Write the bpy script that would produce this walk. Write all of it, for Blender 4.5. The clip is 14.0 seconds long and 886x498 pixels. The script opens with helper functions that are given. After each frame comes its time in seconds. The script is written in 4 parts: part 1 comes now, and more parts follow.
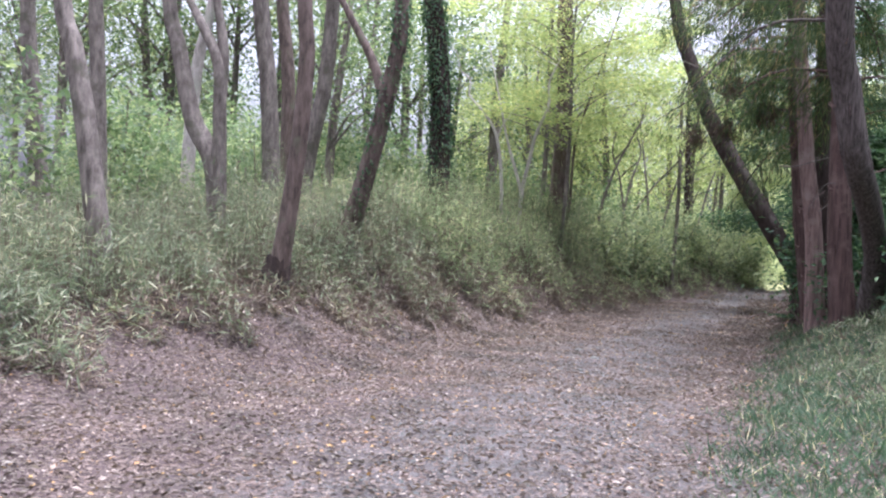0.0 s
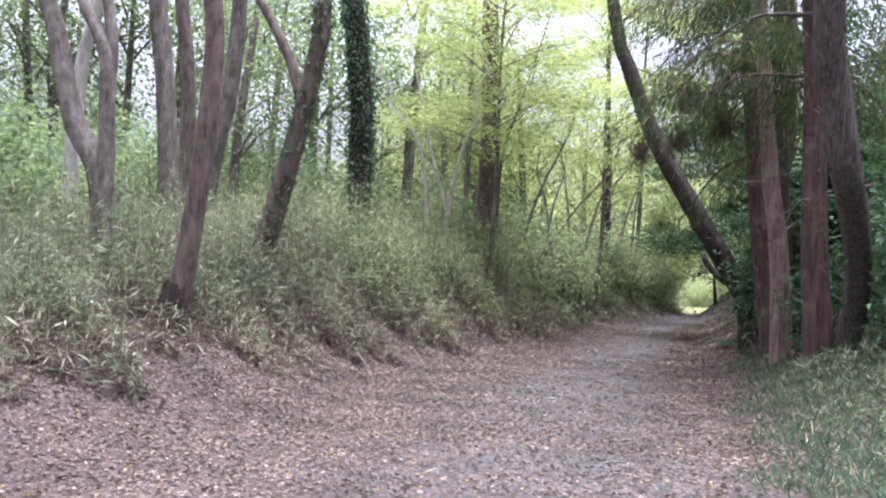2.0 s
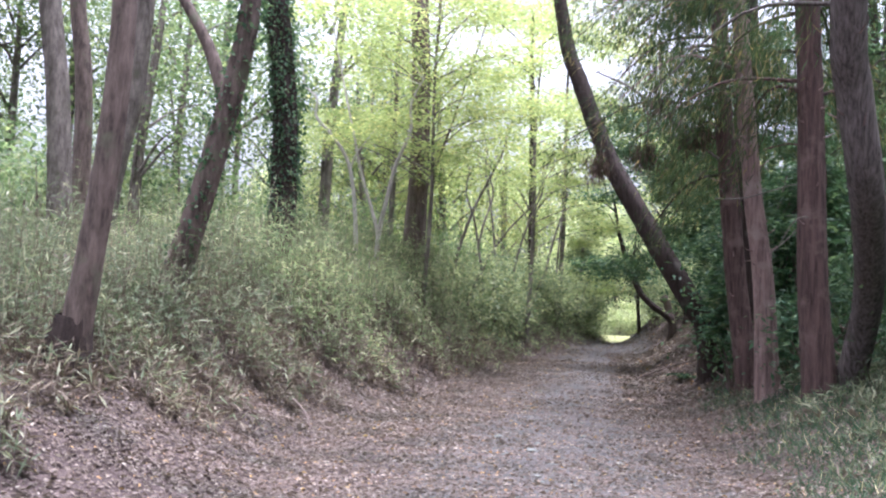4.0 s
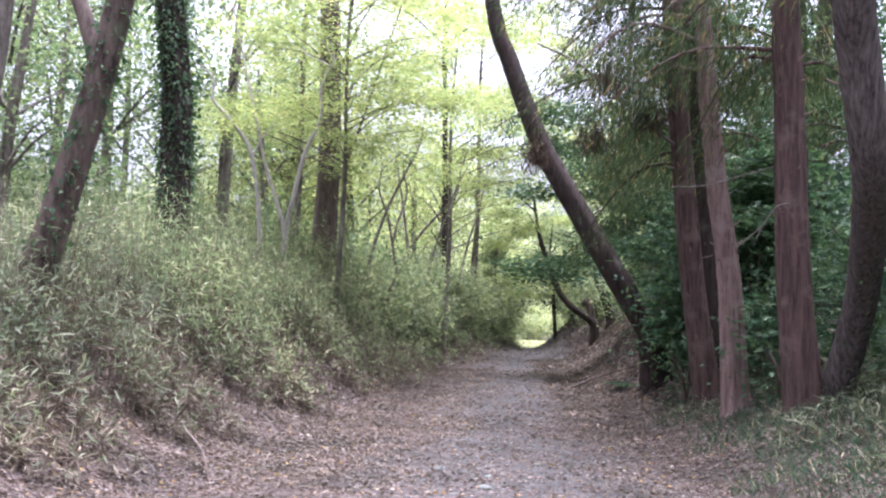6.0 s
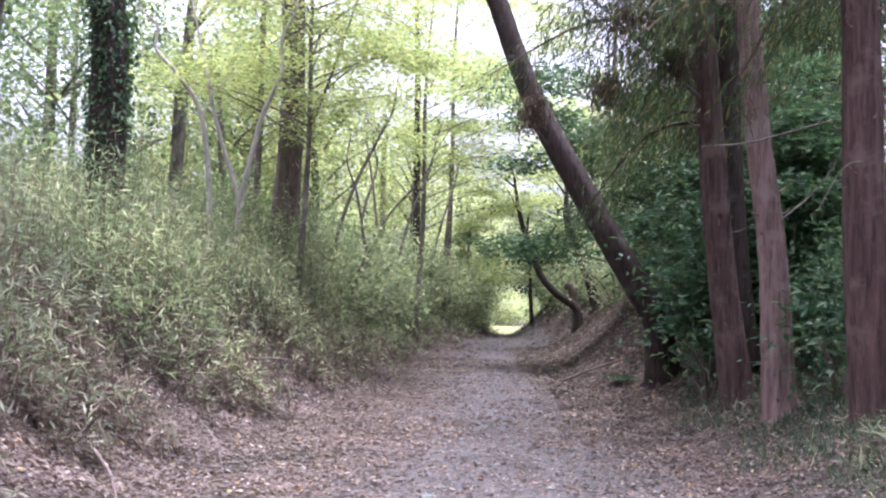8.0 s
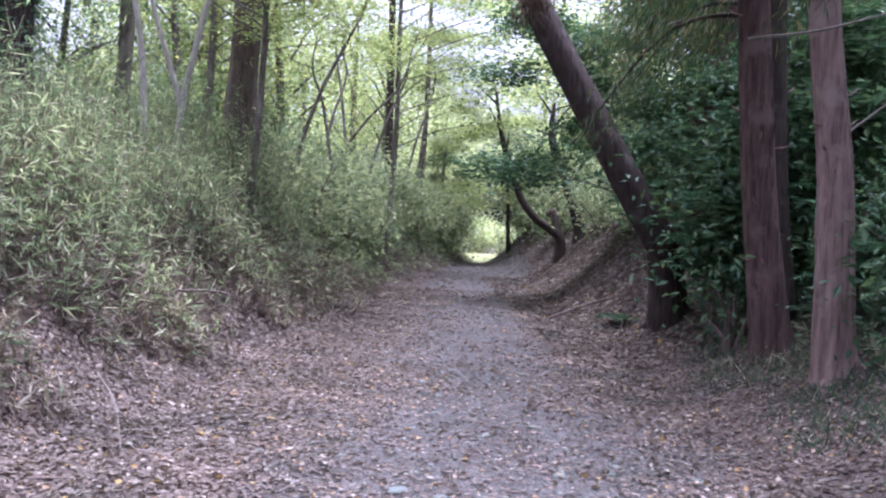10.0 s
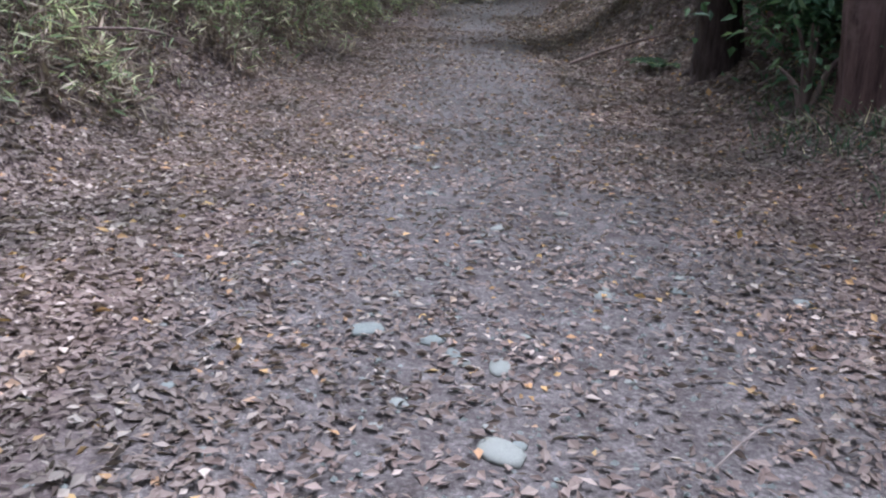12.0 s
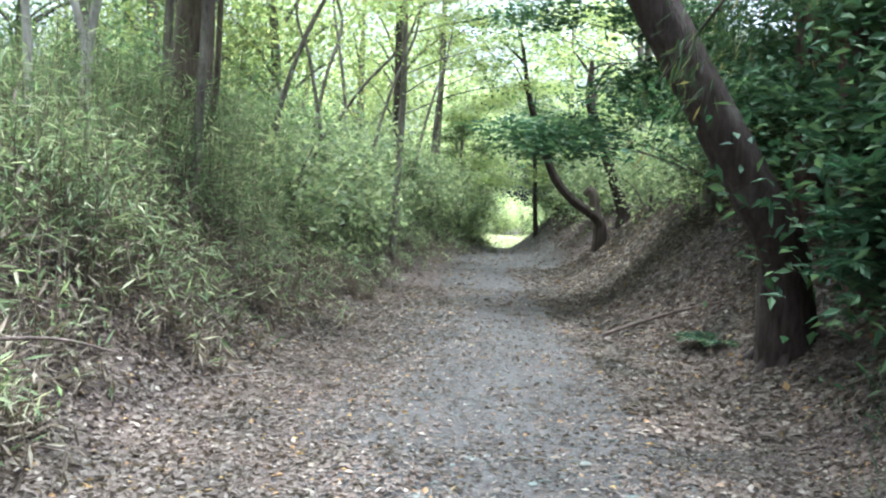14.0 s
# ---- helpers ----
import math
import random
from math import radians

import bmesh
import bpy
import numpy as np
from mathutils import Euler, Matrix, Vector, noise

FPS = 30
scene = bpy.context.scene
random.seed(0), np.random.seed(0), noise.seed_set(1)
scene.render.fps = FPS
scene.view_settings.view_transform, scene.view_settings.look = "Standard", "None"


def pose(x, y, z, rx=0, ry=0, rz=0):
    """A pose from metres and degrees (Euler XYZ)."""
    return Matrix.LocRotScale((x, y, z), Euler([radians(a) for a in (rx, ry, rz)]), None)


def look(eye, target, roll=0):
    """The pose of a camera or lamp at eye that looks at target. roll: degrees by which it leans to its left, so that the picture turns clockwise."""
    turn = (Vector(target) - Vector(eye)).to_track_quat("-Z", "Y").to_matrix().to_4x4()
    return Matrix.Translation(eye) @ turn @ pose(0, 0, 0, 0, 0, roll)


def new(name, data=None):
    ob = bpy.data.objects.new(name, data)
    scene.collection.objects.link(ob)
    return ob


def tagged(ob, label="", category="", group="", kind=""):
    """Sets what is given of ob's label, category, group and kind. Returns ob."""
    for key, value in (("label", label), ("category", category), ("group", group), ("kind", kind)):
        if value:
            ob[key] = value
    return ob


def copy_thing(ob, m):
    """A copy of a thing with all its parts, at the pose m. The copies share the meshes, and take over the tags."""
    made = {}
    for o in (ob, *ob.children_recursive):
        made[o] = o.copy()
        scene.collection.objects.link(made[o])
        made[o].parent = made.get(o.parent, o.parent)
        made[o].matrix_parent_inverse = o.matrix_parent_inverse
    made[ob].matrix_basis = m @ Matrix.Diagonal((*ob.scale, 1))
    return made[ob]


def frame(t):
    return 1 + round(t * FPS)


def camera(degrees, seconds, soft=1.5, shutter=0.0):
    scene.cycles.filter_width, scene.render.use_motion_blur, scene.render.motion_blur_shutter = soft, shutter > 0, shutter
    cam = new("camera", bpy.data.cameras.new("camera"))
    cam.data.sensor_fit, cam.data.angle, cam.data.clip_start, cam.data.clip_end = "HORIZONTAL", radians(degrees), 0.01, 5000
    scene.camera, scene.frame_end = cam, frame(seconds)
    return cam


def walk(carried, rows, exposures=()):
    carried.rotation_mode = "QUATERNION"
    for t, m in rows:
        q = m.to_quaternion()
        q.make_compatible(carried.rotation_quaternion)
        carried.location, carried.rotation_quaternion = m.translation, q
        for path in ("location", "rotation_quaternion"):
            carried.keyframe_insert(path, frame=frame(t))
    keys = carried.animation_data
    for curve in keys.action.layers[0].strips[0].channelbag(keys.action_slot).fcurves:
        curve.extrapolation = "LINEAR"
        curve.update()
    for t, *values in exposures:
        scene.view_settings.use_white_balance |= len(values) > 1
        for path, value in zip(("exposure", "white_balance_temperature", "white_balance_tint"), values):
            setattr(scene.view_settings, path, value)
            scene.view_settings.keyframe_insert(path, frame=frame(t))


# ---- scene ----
cam = camera(52.5, 14.0, soft=2.2)
METRES, EYE, TILT, LEAN, TURN = 13.4, 1.5, 0.0, 0.0, 21.5
ROWS = [
    (0.0, 0.0, 0.0, 0.0, 0.04, -0.8, -2.7),
    (0.5, -0.0063, 0.0375, 0.0005, -1.11, -0.49, -2.51),
    (1.0, -0.0119, 0.0744, -0.0009, -2.39, 0.2, -2.47),
    (1.5, -0.0226, 0.1083, -0.0007, -3.71, 0.61, -2.54),
    (2.0, -0.0301, 0.1438, -0.0021, -6.26, 0.95, -2.63),
    (2.5, -0.0397, 0.1784, -0.003, -8.4, 1.22, -2.45),
    (5.0, -0.0594, 0.3565, -0.006, -15.61, 3.88, -1.97),
    (5.5, -0.0543, 0.3895, -0.006, -17.53, 3.81, -1.57),
    (6.0, -0.0485, 0.4248, -0.0078, -18.77, 3.64, -1.67),
    (6.5, -0.0405, 0.4567, -0.0087, -19.84, 3.03, -1.58),
    (7.0, -0.0306, 0.4971, -0.01, -20.53, 2.39, -1.57),
    (7.5, -0.0229, 0.535, -0.0106, -20.73, 2.79, -1.71),
    (10.0, 0.0342, 0.7054, -0.0136, -22.81, -1.89, -3.24),
    (10.5, 0.0481, 0.7388, -0.0206, -23.0, -9.47, -3.53),
    (11.0, 0.0593, 0.7684, -0.0276, -22.55, -15.96, -3.72),
    (11.5, 0.075, 0.7974, -0.0277, -22.86, -18.19, -3.47),
    (12.0, 0.0911, 0.8276, -0.0265, -22.32, -18.09, -3.11),
    (12.5, 0.1073, 0.8596, -0.0229, -22.23, -15.02, -2.82),
    (13.0, 0.1195, 0.889, -0.0202, -21.95, -11.08, -2.37),
    (13.5, 0.1317, 0.922, -0.0127, -21.37, -6.77, -2.49),
    (14.0, 0.1436, 0.9537, -0.0102, -21.5, -3.26, -2.68),
]
STOPS = 1.66
EXPOSURES = [(t, STOPS + e, k, g) for t, e, k, g in ((0.0, -0.08, 5500, 24), (2.5, 0.0, 5500, 24), (5.0, 0.1, 5500, 25), (7.5, 0.2, 5500, 31), (10.0, 0.03, 5150, 32), (11.0, -0.15, 5250, 36), (11.5, -0.35, 5150, 37), (11.9, -0.45, 5350, 27), (12.4, -0.12, 5300, 6), (13.0, 0.15, 5250, 5), (14.0, 0.42, 5250, 3))]
walk(cam, [(t, pose(0, 0, EYE, TILT, LEAN, TURN) @ pose(METRES * x, METRES * y, METRES * z, 90 + pitch, roll, yaw)) for t, x, y, z, yaw, pitch, roll in ROWS], EXPOSURES)

# ---- sky and sun ----
world = bpy.data.worlds.new("sky")
scene.world = world
world.use_nodes = True
wn = world.node_tree.nodes
sky = wn.new("ShaderNodeTexSky")
sky.sky_type, sky.sun_disc = "NISHITA", False
sky.sun_elevation, sky.sun_rotation = radians(84), radians(13)
sky.air_density, sky.dust_density, sky.ozone_density = 0.7, 10.0, 0.0
wn["Background"].inputs["Strength"].default_value = 0.15
haze = wn.new("ShaderNodeHueSaturation")
haze.inputs["Saturation"].default_value, haze.inputs["Value"].default_value = 0.15, 1.35
world.node_tree.links.new(sky.outputs[0], haze.inputs["Color"])
world.node_tree.links.new(haze.outputs[0], wn["Background"].inputs["Color"])
sun = new("sun", bpy.data.lights.new("sun", "SUN"))
sun.data.energy, sun.data.angle, sun.data.color = 2.7, radians(50), (1, 0.95, 0.87)
sun.matrix_world = look((0.6, 2.5, 26.4), (0, 0, 0))


# ---- materials ----
def material(name, rough=0.8, spec=0.3):
    m = bpy.data.materials.new(name)
    m.use_nodes = True
    b = m.node_tree.nodes["Principled BSDF"]
    b.inputs["Roughness"].default_value = rough
    b.inputs["Specular IOR Level"].default_value = spec
    return m, m.node_tree.nodes, m.node_tree.links, b


def ramp(nodes, stops, mode="LINEAR"):
    r = nodes.new("ShaderNodeValToRGB")
    r.color_ramp.interpolation = mode
    while len(r.color_ramp.elements) < len(stops):
        r.color_ramp.elements.new(0.5)
    for e, (p, c) in zip(r.color_ramp.elements, stops):
        e.position, e.color = p, (*c, 1)
    return r


def noise_node(nodes, links, scale, detail=5, rough=0.6, coords=None):
    n = nodes.new("ShaderNodeTexNoise")
    n.inputs["Scale"].default_value, n.inputs["Detail"].default_value, n.inputs["Roughness"].default_value = scale, detail, rough
    if coords is not None:
        links.new(coords, n.inputs["Vector"])
    return n


def mix_colour(nodes, links, fac, a, b, blend="MIX"):
    m = nodes.new("ShaderNodeMix")
    m.data_type, m.blend_type = "RGBA", blend
    for value, k in ((fac, 0), (a, 6), (b, 7)):
        if isinstance(value, (int, float)):
            m.inputs[k].default_value = value
        elif isinstance(value, tuple):
            m.inputs[k].default_value = (*value, 1)
        else:
            links.new(value, m.inputs[k])
    return m.outputs[2]


def leaf_material(name, stops, translucent=0.35, rough=0.5, patch=0.5):
    """Leaves: each takes its colour from the ramp, with clumps of lighter and darker ones."""
    m, nodes, links, b = material(name, rough, 0.2)
    geo = nodes.new("ShaderNodeNewGeometry")
    r = ramp(nodes, stops)
    links.new(geo.outputs["Random Per Island"], r.inputs[0])
    tc = nodes.new("ShaderNodeTexCoord")
    n = noise_node(nodes, links, patch, 2, 0.5, tc.outputs["Object"])
    r2 = ramp(nodes, [(0.3, (0.62, 0.66, 0.6)), (0.7, (1.25, 1.2, 1.1))])
    links.new(n.outputs["Fac"], r2.inputs[0])
    col = mix_colour(nodes, links, 1.0, r.outputs[0], r2.outputs[0], "MULTIPLY")
    links.new(col, b.inputs["Base Color"])
    if translucent:
        t = nodes.new("ShaderNodeBsdfTranslucent")
        links.new(mix_colour(nodes, links, 1.0, col, (1.15, 1.2, 0.9), "MULTIPLY"), t.inputs["Color"])
        mx = nodes.new("ShaderNodeMixShader")
        mx.inputs[0].default_value = translucent
        links.new(b.outputs[0], mx.inputs[1])
        links.new(t.outputs[0], mx.inputs[2])
        links.new(mx.outputs[0], nodes["Material Output"].inputs["Surface"])
    return m


def bark_material(name, dark, light, moss, stretch=0.12, scale=14, bump=0.6, patches=0.5):
    """Bark: long fibres along the trunk, lichen patches."""
    m, nodes, links, b = material(name, 0.9, 0.15)
    tc = nodes.new("ShaderNodeTexCoord")
    mp = nodes.new("ShaderNodeMapping")
    mp.inputs["Scale"].default_value = (1, 1, stretch)
    links.new(tc.outputs["Object"], mp.inputs["Vector"])
    n = noise_node(nodes, links, scale, 8, 0.7, mp.outputs[0])
    r = ramp(nodes, [(0.32, dark), (0.66, light)])
    links.new(n.outputs["Fac"], r.inputs[0])
    n2 = noise_node(nodes, links, 2.6, 4, 0.65, tc.outputs["Object"])
    r2 = ramp(nodes, [(patches, (0, 0, 0)), (patches + 0.14, (1, 1, 1))])
    links.new(n2.outputs["Fac"], r2.inputs[0])
    links.new(mix_colour(nodes, links, r2.outputs[0], r.outputs[0], moss), b.inputs["Base Color"])
    bp = nodes.new("ShaderNodeBump")
    bp.inputs["Strength"].default_value, bp.inputs["Distance"].default_value = bump, 0.03
    links.new(n.outputs["Fac"], bp.inputs["Height"])
    links.new(bp.outputs[0], b.inputs["Normal"])
    return m


BARK_GREY = bark_material("bark_grey", (0.05, 0.042, 0.036), (0.22, 0.19, 0.165), (0.085, 0.08, 0.06), 0.3, 10, 0.6, 0.53)
BARK_BROWN = bark_material("bark_brown", (0.04, 0.03, 0.026), (0.17, 0.13, 0.11), (0.11, 0.11, 0.075), 0.25, 12, 0.7, 0.56)
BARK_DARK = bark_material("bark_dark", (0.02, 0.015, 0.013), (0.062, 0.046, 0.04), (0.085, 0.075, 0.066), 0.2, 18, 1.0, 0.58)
BARK_RIDGED = bark_material("bark_ridged", (0.025, 0.02, 0.018), (0.15, 0.125, 0.115), (0.07, 0.065, 0.05), 0.12, 34, 1.0, 0.6)
BARK_CEDAR = bark_material("bark_cedar", (0.028, 0.018, 0.016), (0.12, 0.077, 0.068), (0.13, 0.092, 0.08), 0.1, 20, 1.0, 0.54)
BARK_CEDAR_PALE = bark_material("bark_cedar_pale", (0.07, 0.045, 0.04), (0.27, 0.19, 0.168), (0.24, 0.185, 0.165), 0.1, 20, 1.0, 0.54)
BARK_PALE = bark_material("bark_pale", (0.21, 0.19, 0.165), (0.46, 0.42, 0.38), (0.32, 0.32, 0.26), 0.3, 14, 0.4, 0.55)
LEAF_GREEN = leaf_material("leaf_green", [(0, (0.075, 0.12, 0.065)), (0.5, (0.135, 0.185, 0.105)), (1, (0.25, 0.285, 0.16))], 0.55)
LEAF_DARK = leaf_material("leaf_dark", [(0, (0.035, 0.075, 0.045)), (0.6, (0.065, 0.12, 0.065)), (1, (0.13, 0.185, 0.095))], 0.36, 0.48)
LEAF_EVERGREEN = leaf_material("leaf_evergreen", [(0, (0.035, 0.085, 0.05)), (0.6, (0.055, 0.125, 0.07)), (1, (0.1, 0.19, 0.1))], 0.25, 0.42)
LEAF_LIME = leaf_material("leaf_lime", [(0, (0.18, 0.235, 0.11)), (0.6, (0.29, 0.34, 0.165)), (1, (0.42, 0.4, 0.2))], 0.62)
LEAF_SOFT = leaf_material("leaf_soft", [(0, (0.12, 0.155, 0.095)), (0.6, (0.225, 0.265, 0.165)), (1, (0.36, 0.37, 0.24))], 0.55, 0.6)
LEAF_CEDAR = leaf_material("leaf_cedar", [(0, (0.03, 0.052, 0.027)), (0.7, (0.056, 0.085, 0.04)), (0.88, (0.125, 0.135, 0.055)), (1, (0.25, 0.18, 0.09))], 0.42, 0.6)
LEAF_DEAD = leaf_material("leaf_dead", [(0, (0.045, 0.032, 0.026)), (1, (0.11, 0.08, 0.06))], 0.15, 0.8)
SASA_GREEN = leaf_material("bamboo_grass_green", [(0, (0.085, 0.11, 0.077)), (0.5, (0.14, 0.168, 0.115)), (0.85, (0.22, 0.24, 0.17)), (1, (0.42, 0.42, 0.34))], 0.42, 0.7, 0.9)
SASA_FRESH = leaf_material("bamboo_grass_fresh", [(0, (0.1, 0.145, 0.08)), (0.5, (0.19, 0.24, 0.145)), (0.8, (0.28, 0.32, 0.195)), (1, (0.46, 0.46, 0.34))], 0.52, 0.65, 0.9)
SASA_DRY = leaf_material("bamboo_grass_dry", [(0, (0.075, 0.056, 0.047)), (0.5, (0.11, 0.086, 0.07)), (0.87, (0.19, 0.158, 0.128)), (1, (0.34, 0.3, 0.25))], 0.2, 0.7, 0.9)
GRASS = leaf_material("grass", [(0, (0.03, 0.062, 0.038)), (0.7, (0.052, 0.098, 0.058)), (0.93, (0.1, 0.135, 0.072)), (1, (0.5, 0.45, 0.3))], 0.35, 0.5, 1.2)
LITTER = leaf_material("leaf_litter", [(0, (0.078, 0.058, 0.053)), (0.3, (0.1, 0.077, 0.07)), (0.6, (0.125, 0.098, 0.09)), (0.88, (0.155, 0.127, 0.116)), (0.965, (0.28, 0.245, 0.225)), (0.98, (0.24, 0.14, 0.075)), (1, (0.3, 0.21, 0.09))], 0.25, 0.65, 1.4)

# Paler grass and leaf colours stand for the clearing's strong light.
STRAW_SUN_PAINTED = leaf_material("grass_sun_painted", [(0, (0.42, 0.42, 0.26)), (0.6, (0.55, 0.54, 0.38)), (1, (0.66, 0.64, 0.5))], 0.5, 0.7)
LEAF_SUN_PAINTED = leaf_material("leaf_sun_painted", [(0, (0.28, 0.34, 0.18)), (0.6, (0.42, 0.47, 0.28)), (1, (0.55, 0.55, 0.36))], 0.6, 0.6)


def ground_material():
    m, nodes, links, b = material("forest_ground", 0.95, 0.15)
    tc = nodes.new("ShaderNodeTexCoord")
    at = nodes.new("ShaderNodeAttribute")
    at.attribute_name = "trodden"
    fine = noise_node(nodes, links, 55, 6, 0.75, tc.outputs["Object"])
    big = noise_node(nodes, links, 1.1, 5, 0.65, tc.outputs["Object"])
    soil = ramp(nodes, [(0.3, (0.03, 0.022, 0.02)), (0.55, (0.072, 0.054, 0.048)), (0.75, (0.13, 0.1, 0.09))])
    gravel = ramp(nodes, [(0.34, (0.03, 0.027, 0.026)), (0.52, (0.068, 0.061, 0.057)), (0.7, (0.135, 0.124, 0.118))])
    links.new(fine.outputs["Fac"], soil.inputs[0])
    links.new(fine.outputs["Fac"], gravel.inputs[0])
    add = nodes.new("ShaderNodeMath")
    add.operation = "MULTIPLY_ADD"
    links.new(big.outputs["Fac"], add.inputs[0])
    add.inputs[1].default_value = 0.9
    links.new(at.outputs["Fac"], add.inputs[2])
    edge = ramp(nodes, [(0.72, (0, 0, 0)), (1.0, (1, 1, 1))])
    links.new(add.outputs[0], edge.inputs[0])
    both = mix_colour(nodes, links, edge.outputs[0], soil.outputs[0], gravel.outputs[0])
    mid = noise_node(nodes, links, 7, 6, 0.8, tc.outputs["Object"])
    mottle = ramp(nodes, [(0.34, (0.5, 0.45, 0.43)), (0.5, (0.95, 0.95, 0.95)), (0.66, (1.4, 1.42, 1.42))])
    links.new(mid.outputs["Fac"], mottle.inputs[0])
    links.new(mix_colour(nodes, links, 1.0, both, mottle.outputs[0], "MULTIPLY"), b.inputs["Base Color"])
    bp = nodes.new("ShaderNodeBump")
    bp.inputs["Strength"].default_value, bp.inputs["Distance"].default_value = 0.7, 0.02
    links.new(fine.outputs["Fac"], bp.inputs["Height"])
    links.new(bp.outputs[0], b.inputs["Normal"])
    return m


def stone_material():
    m, nodes, links, b = material("grey_stone", 0.9, 0.1)
    tc = nodes.new("ShaderNodeTexCoord")
    n = noise_node(nodes, links, 25, 6, 0.7, tc.outputs["Object"])
    r = ramp(nodes, [(0.3, (0.07, 0.076, 0.07)), (0.7, (0.16, 0.172, 0.158))])
    links.new(n.outputs["Fac"], r.inputs[0])
    info = nodes.new("ShaderNodeObjectInfo")
    r2 = ramp(nodes, [(0, (0.75, 0.8, 0.8)), (1, (1.15, 1.1, 1.05))])
    links.new(info.outputs["Random"], r2.inputs[0])
    links.new(mix_colour(nodes, links, 1.0, r.outputs[0], r2.outputs[0], "MULTIPLY"), b.inputs["Base Color"])
    return m


GROUND, STONE = ground_material(), stone_material()


# ---- the lie of the land ----
def edge_left(y):
    """The foot of the bamboo-grass bank."""
    return np.interp(y, [-6, 3, 6, 8.5, 10, 11.8, 12.7, 14, 17, 20, 24, 30, 34.5, 40, 46], [-6.4, -6.1, -6.0, -6.3, -5.9, -5.5, -5.3, -5.3, -4.9, -4.4, -4.1, -3.7, -2.8, -1.45, -1.2])


def edge_right(y):
    """The foot of the cedars' bank."""
    return np.interp(y, [-6, 8, 14, 20, 24, 28, 33, 38, 42, 46], [-0.4, -0.6, -0.4, -0.5, -0.9, -0.5, -0.4, -0.55, -0.7, -0.5])


def track(y):
    """The middle of the trodden track."""
    return np.interp(y, [-6, 0, 8, 14, 19, 22, 27, 33, 40, 60], [-0.5, -1.2, -2.0, -2.4, -2.35, -2.2, -1.65, -1.35, -1.0, 0.2])


def smooth(a):
    a = np.clip(a, 0, 1)
    return a * a * (3 - 2 * a)


def height(x, y):
    x, y = np.asarray(x, float), np.asarray(y, float)
    z = np.interp(y, [0, 8, 13, 38, 43, 60, 100], [0, -0.08, -0.18, -0.16, -0.25, -1.3, -1.5])
    fade = np.interp(y, [43, 50], [1, 0.0])
    left = np.interp(y, [-5, 5, 9, 13, 18, 24, 32, 42], [0.15, 0.35, 0.75, 1.0, 1.35, 1.5, 1.6, 1.2])
    dl = edge_left(y) - x
    z = z + fade * left * (smooth((dl + np.interp(y, [4, 7, 10, 12, 14], [0.5, 1.3, 1.3, 0.6, 0.3])) / np.interp(y, [5, 7, 10, 13], [2.8, 2.7, 2.7, 2.6])) + 0.025 * np.clip(dl - 2, 0, 25))
    right = np.interp(y, [-5, 10, 13, 14.5, 18, 20.5, 24, 32, 42], [0.1, 0.25, 0.6, 0.78, 0.78, 0.95, 1.9, 1.7, 1.4])
    dr = x - edge_right(y)
    z = z + fade * right * (smooth((dr + np.interp(y, [18, 22], [0.3, 0.1])) / np.interp(y, [18, 22, 34, 40], [2.0, 2.6, 2.6, 2.1])) + 0.02 * np.clip(dr - 2, 0, 25))
    z = z + 0.05 * np.sin(x * 1.3 + 0.6 * np.sin(y)) * np.sin(y * 1.1) * np.clip(np.minimum(np.abs(x - track(y)) / 3, 1), 0.15, 1)
    rough = np.clip(np.maximum(dr - 0.2, dl) / 1.5, 0, 1)
    z = z + rough * 0.045 * np.sin(x * 3.1 + 1.3 * np.sin(y * 2.2)) * np.sin(y * 2.7 + np.sin(x * 3.7))
    return z + 0.012 * np.sin(x * 7 + y * 3) * np.sin(y * 6 - x * 2)


# ---- mesh helpers ----
def mesh_of(name, verts, faces, mat, smooth_faces=False):
    """A mesh from vertices (n, 3) and faces (m, k) of one size."""
    verts, faces = np.asarray(verts, np.float32), np.asarray(faces, np.int32)
    me = bpy.data.meshes.new(name)
    k = faces.shape[1]
    me.vertices.add(len(verts))
    me.vertices.foreach_set("co", verts.ravel())
    me.loops.add(faces.size)
    me.loops.foreach_set("vertex_index", faces.ravel())
    me.polygons.add(len(faces))
    me.polygons.foreach_set("loop_start", np.arange(0, faces.size, k, dtype=np.int32))
    me.polygons.foreach_set("use_smooth", np.full(len(faces), smooth_faces))
    me.materials.append(mat)
    me.update(calc_edges=True)
    me.validate()
    return me


def thing(name, at, label, category, group=""):
    ob = new(name)
    ob.location = at
    ob.empty_display_size = 0.2
    return tagged(ob, label, category, group)


def part(name, me, parent, label=""):
    ob = new(name, me)
    ob.parent = parent
    return tagged(ob, label)


rng = np.random.default_rng(7)


def unit(v):
    return v / np.maximum(np.linalg.norm(v, axis=-1, keepdims=True), 1e-9)


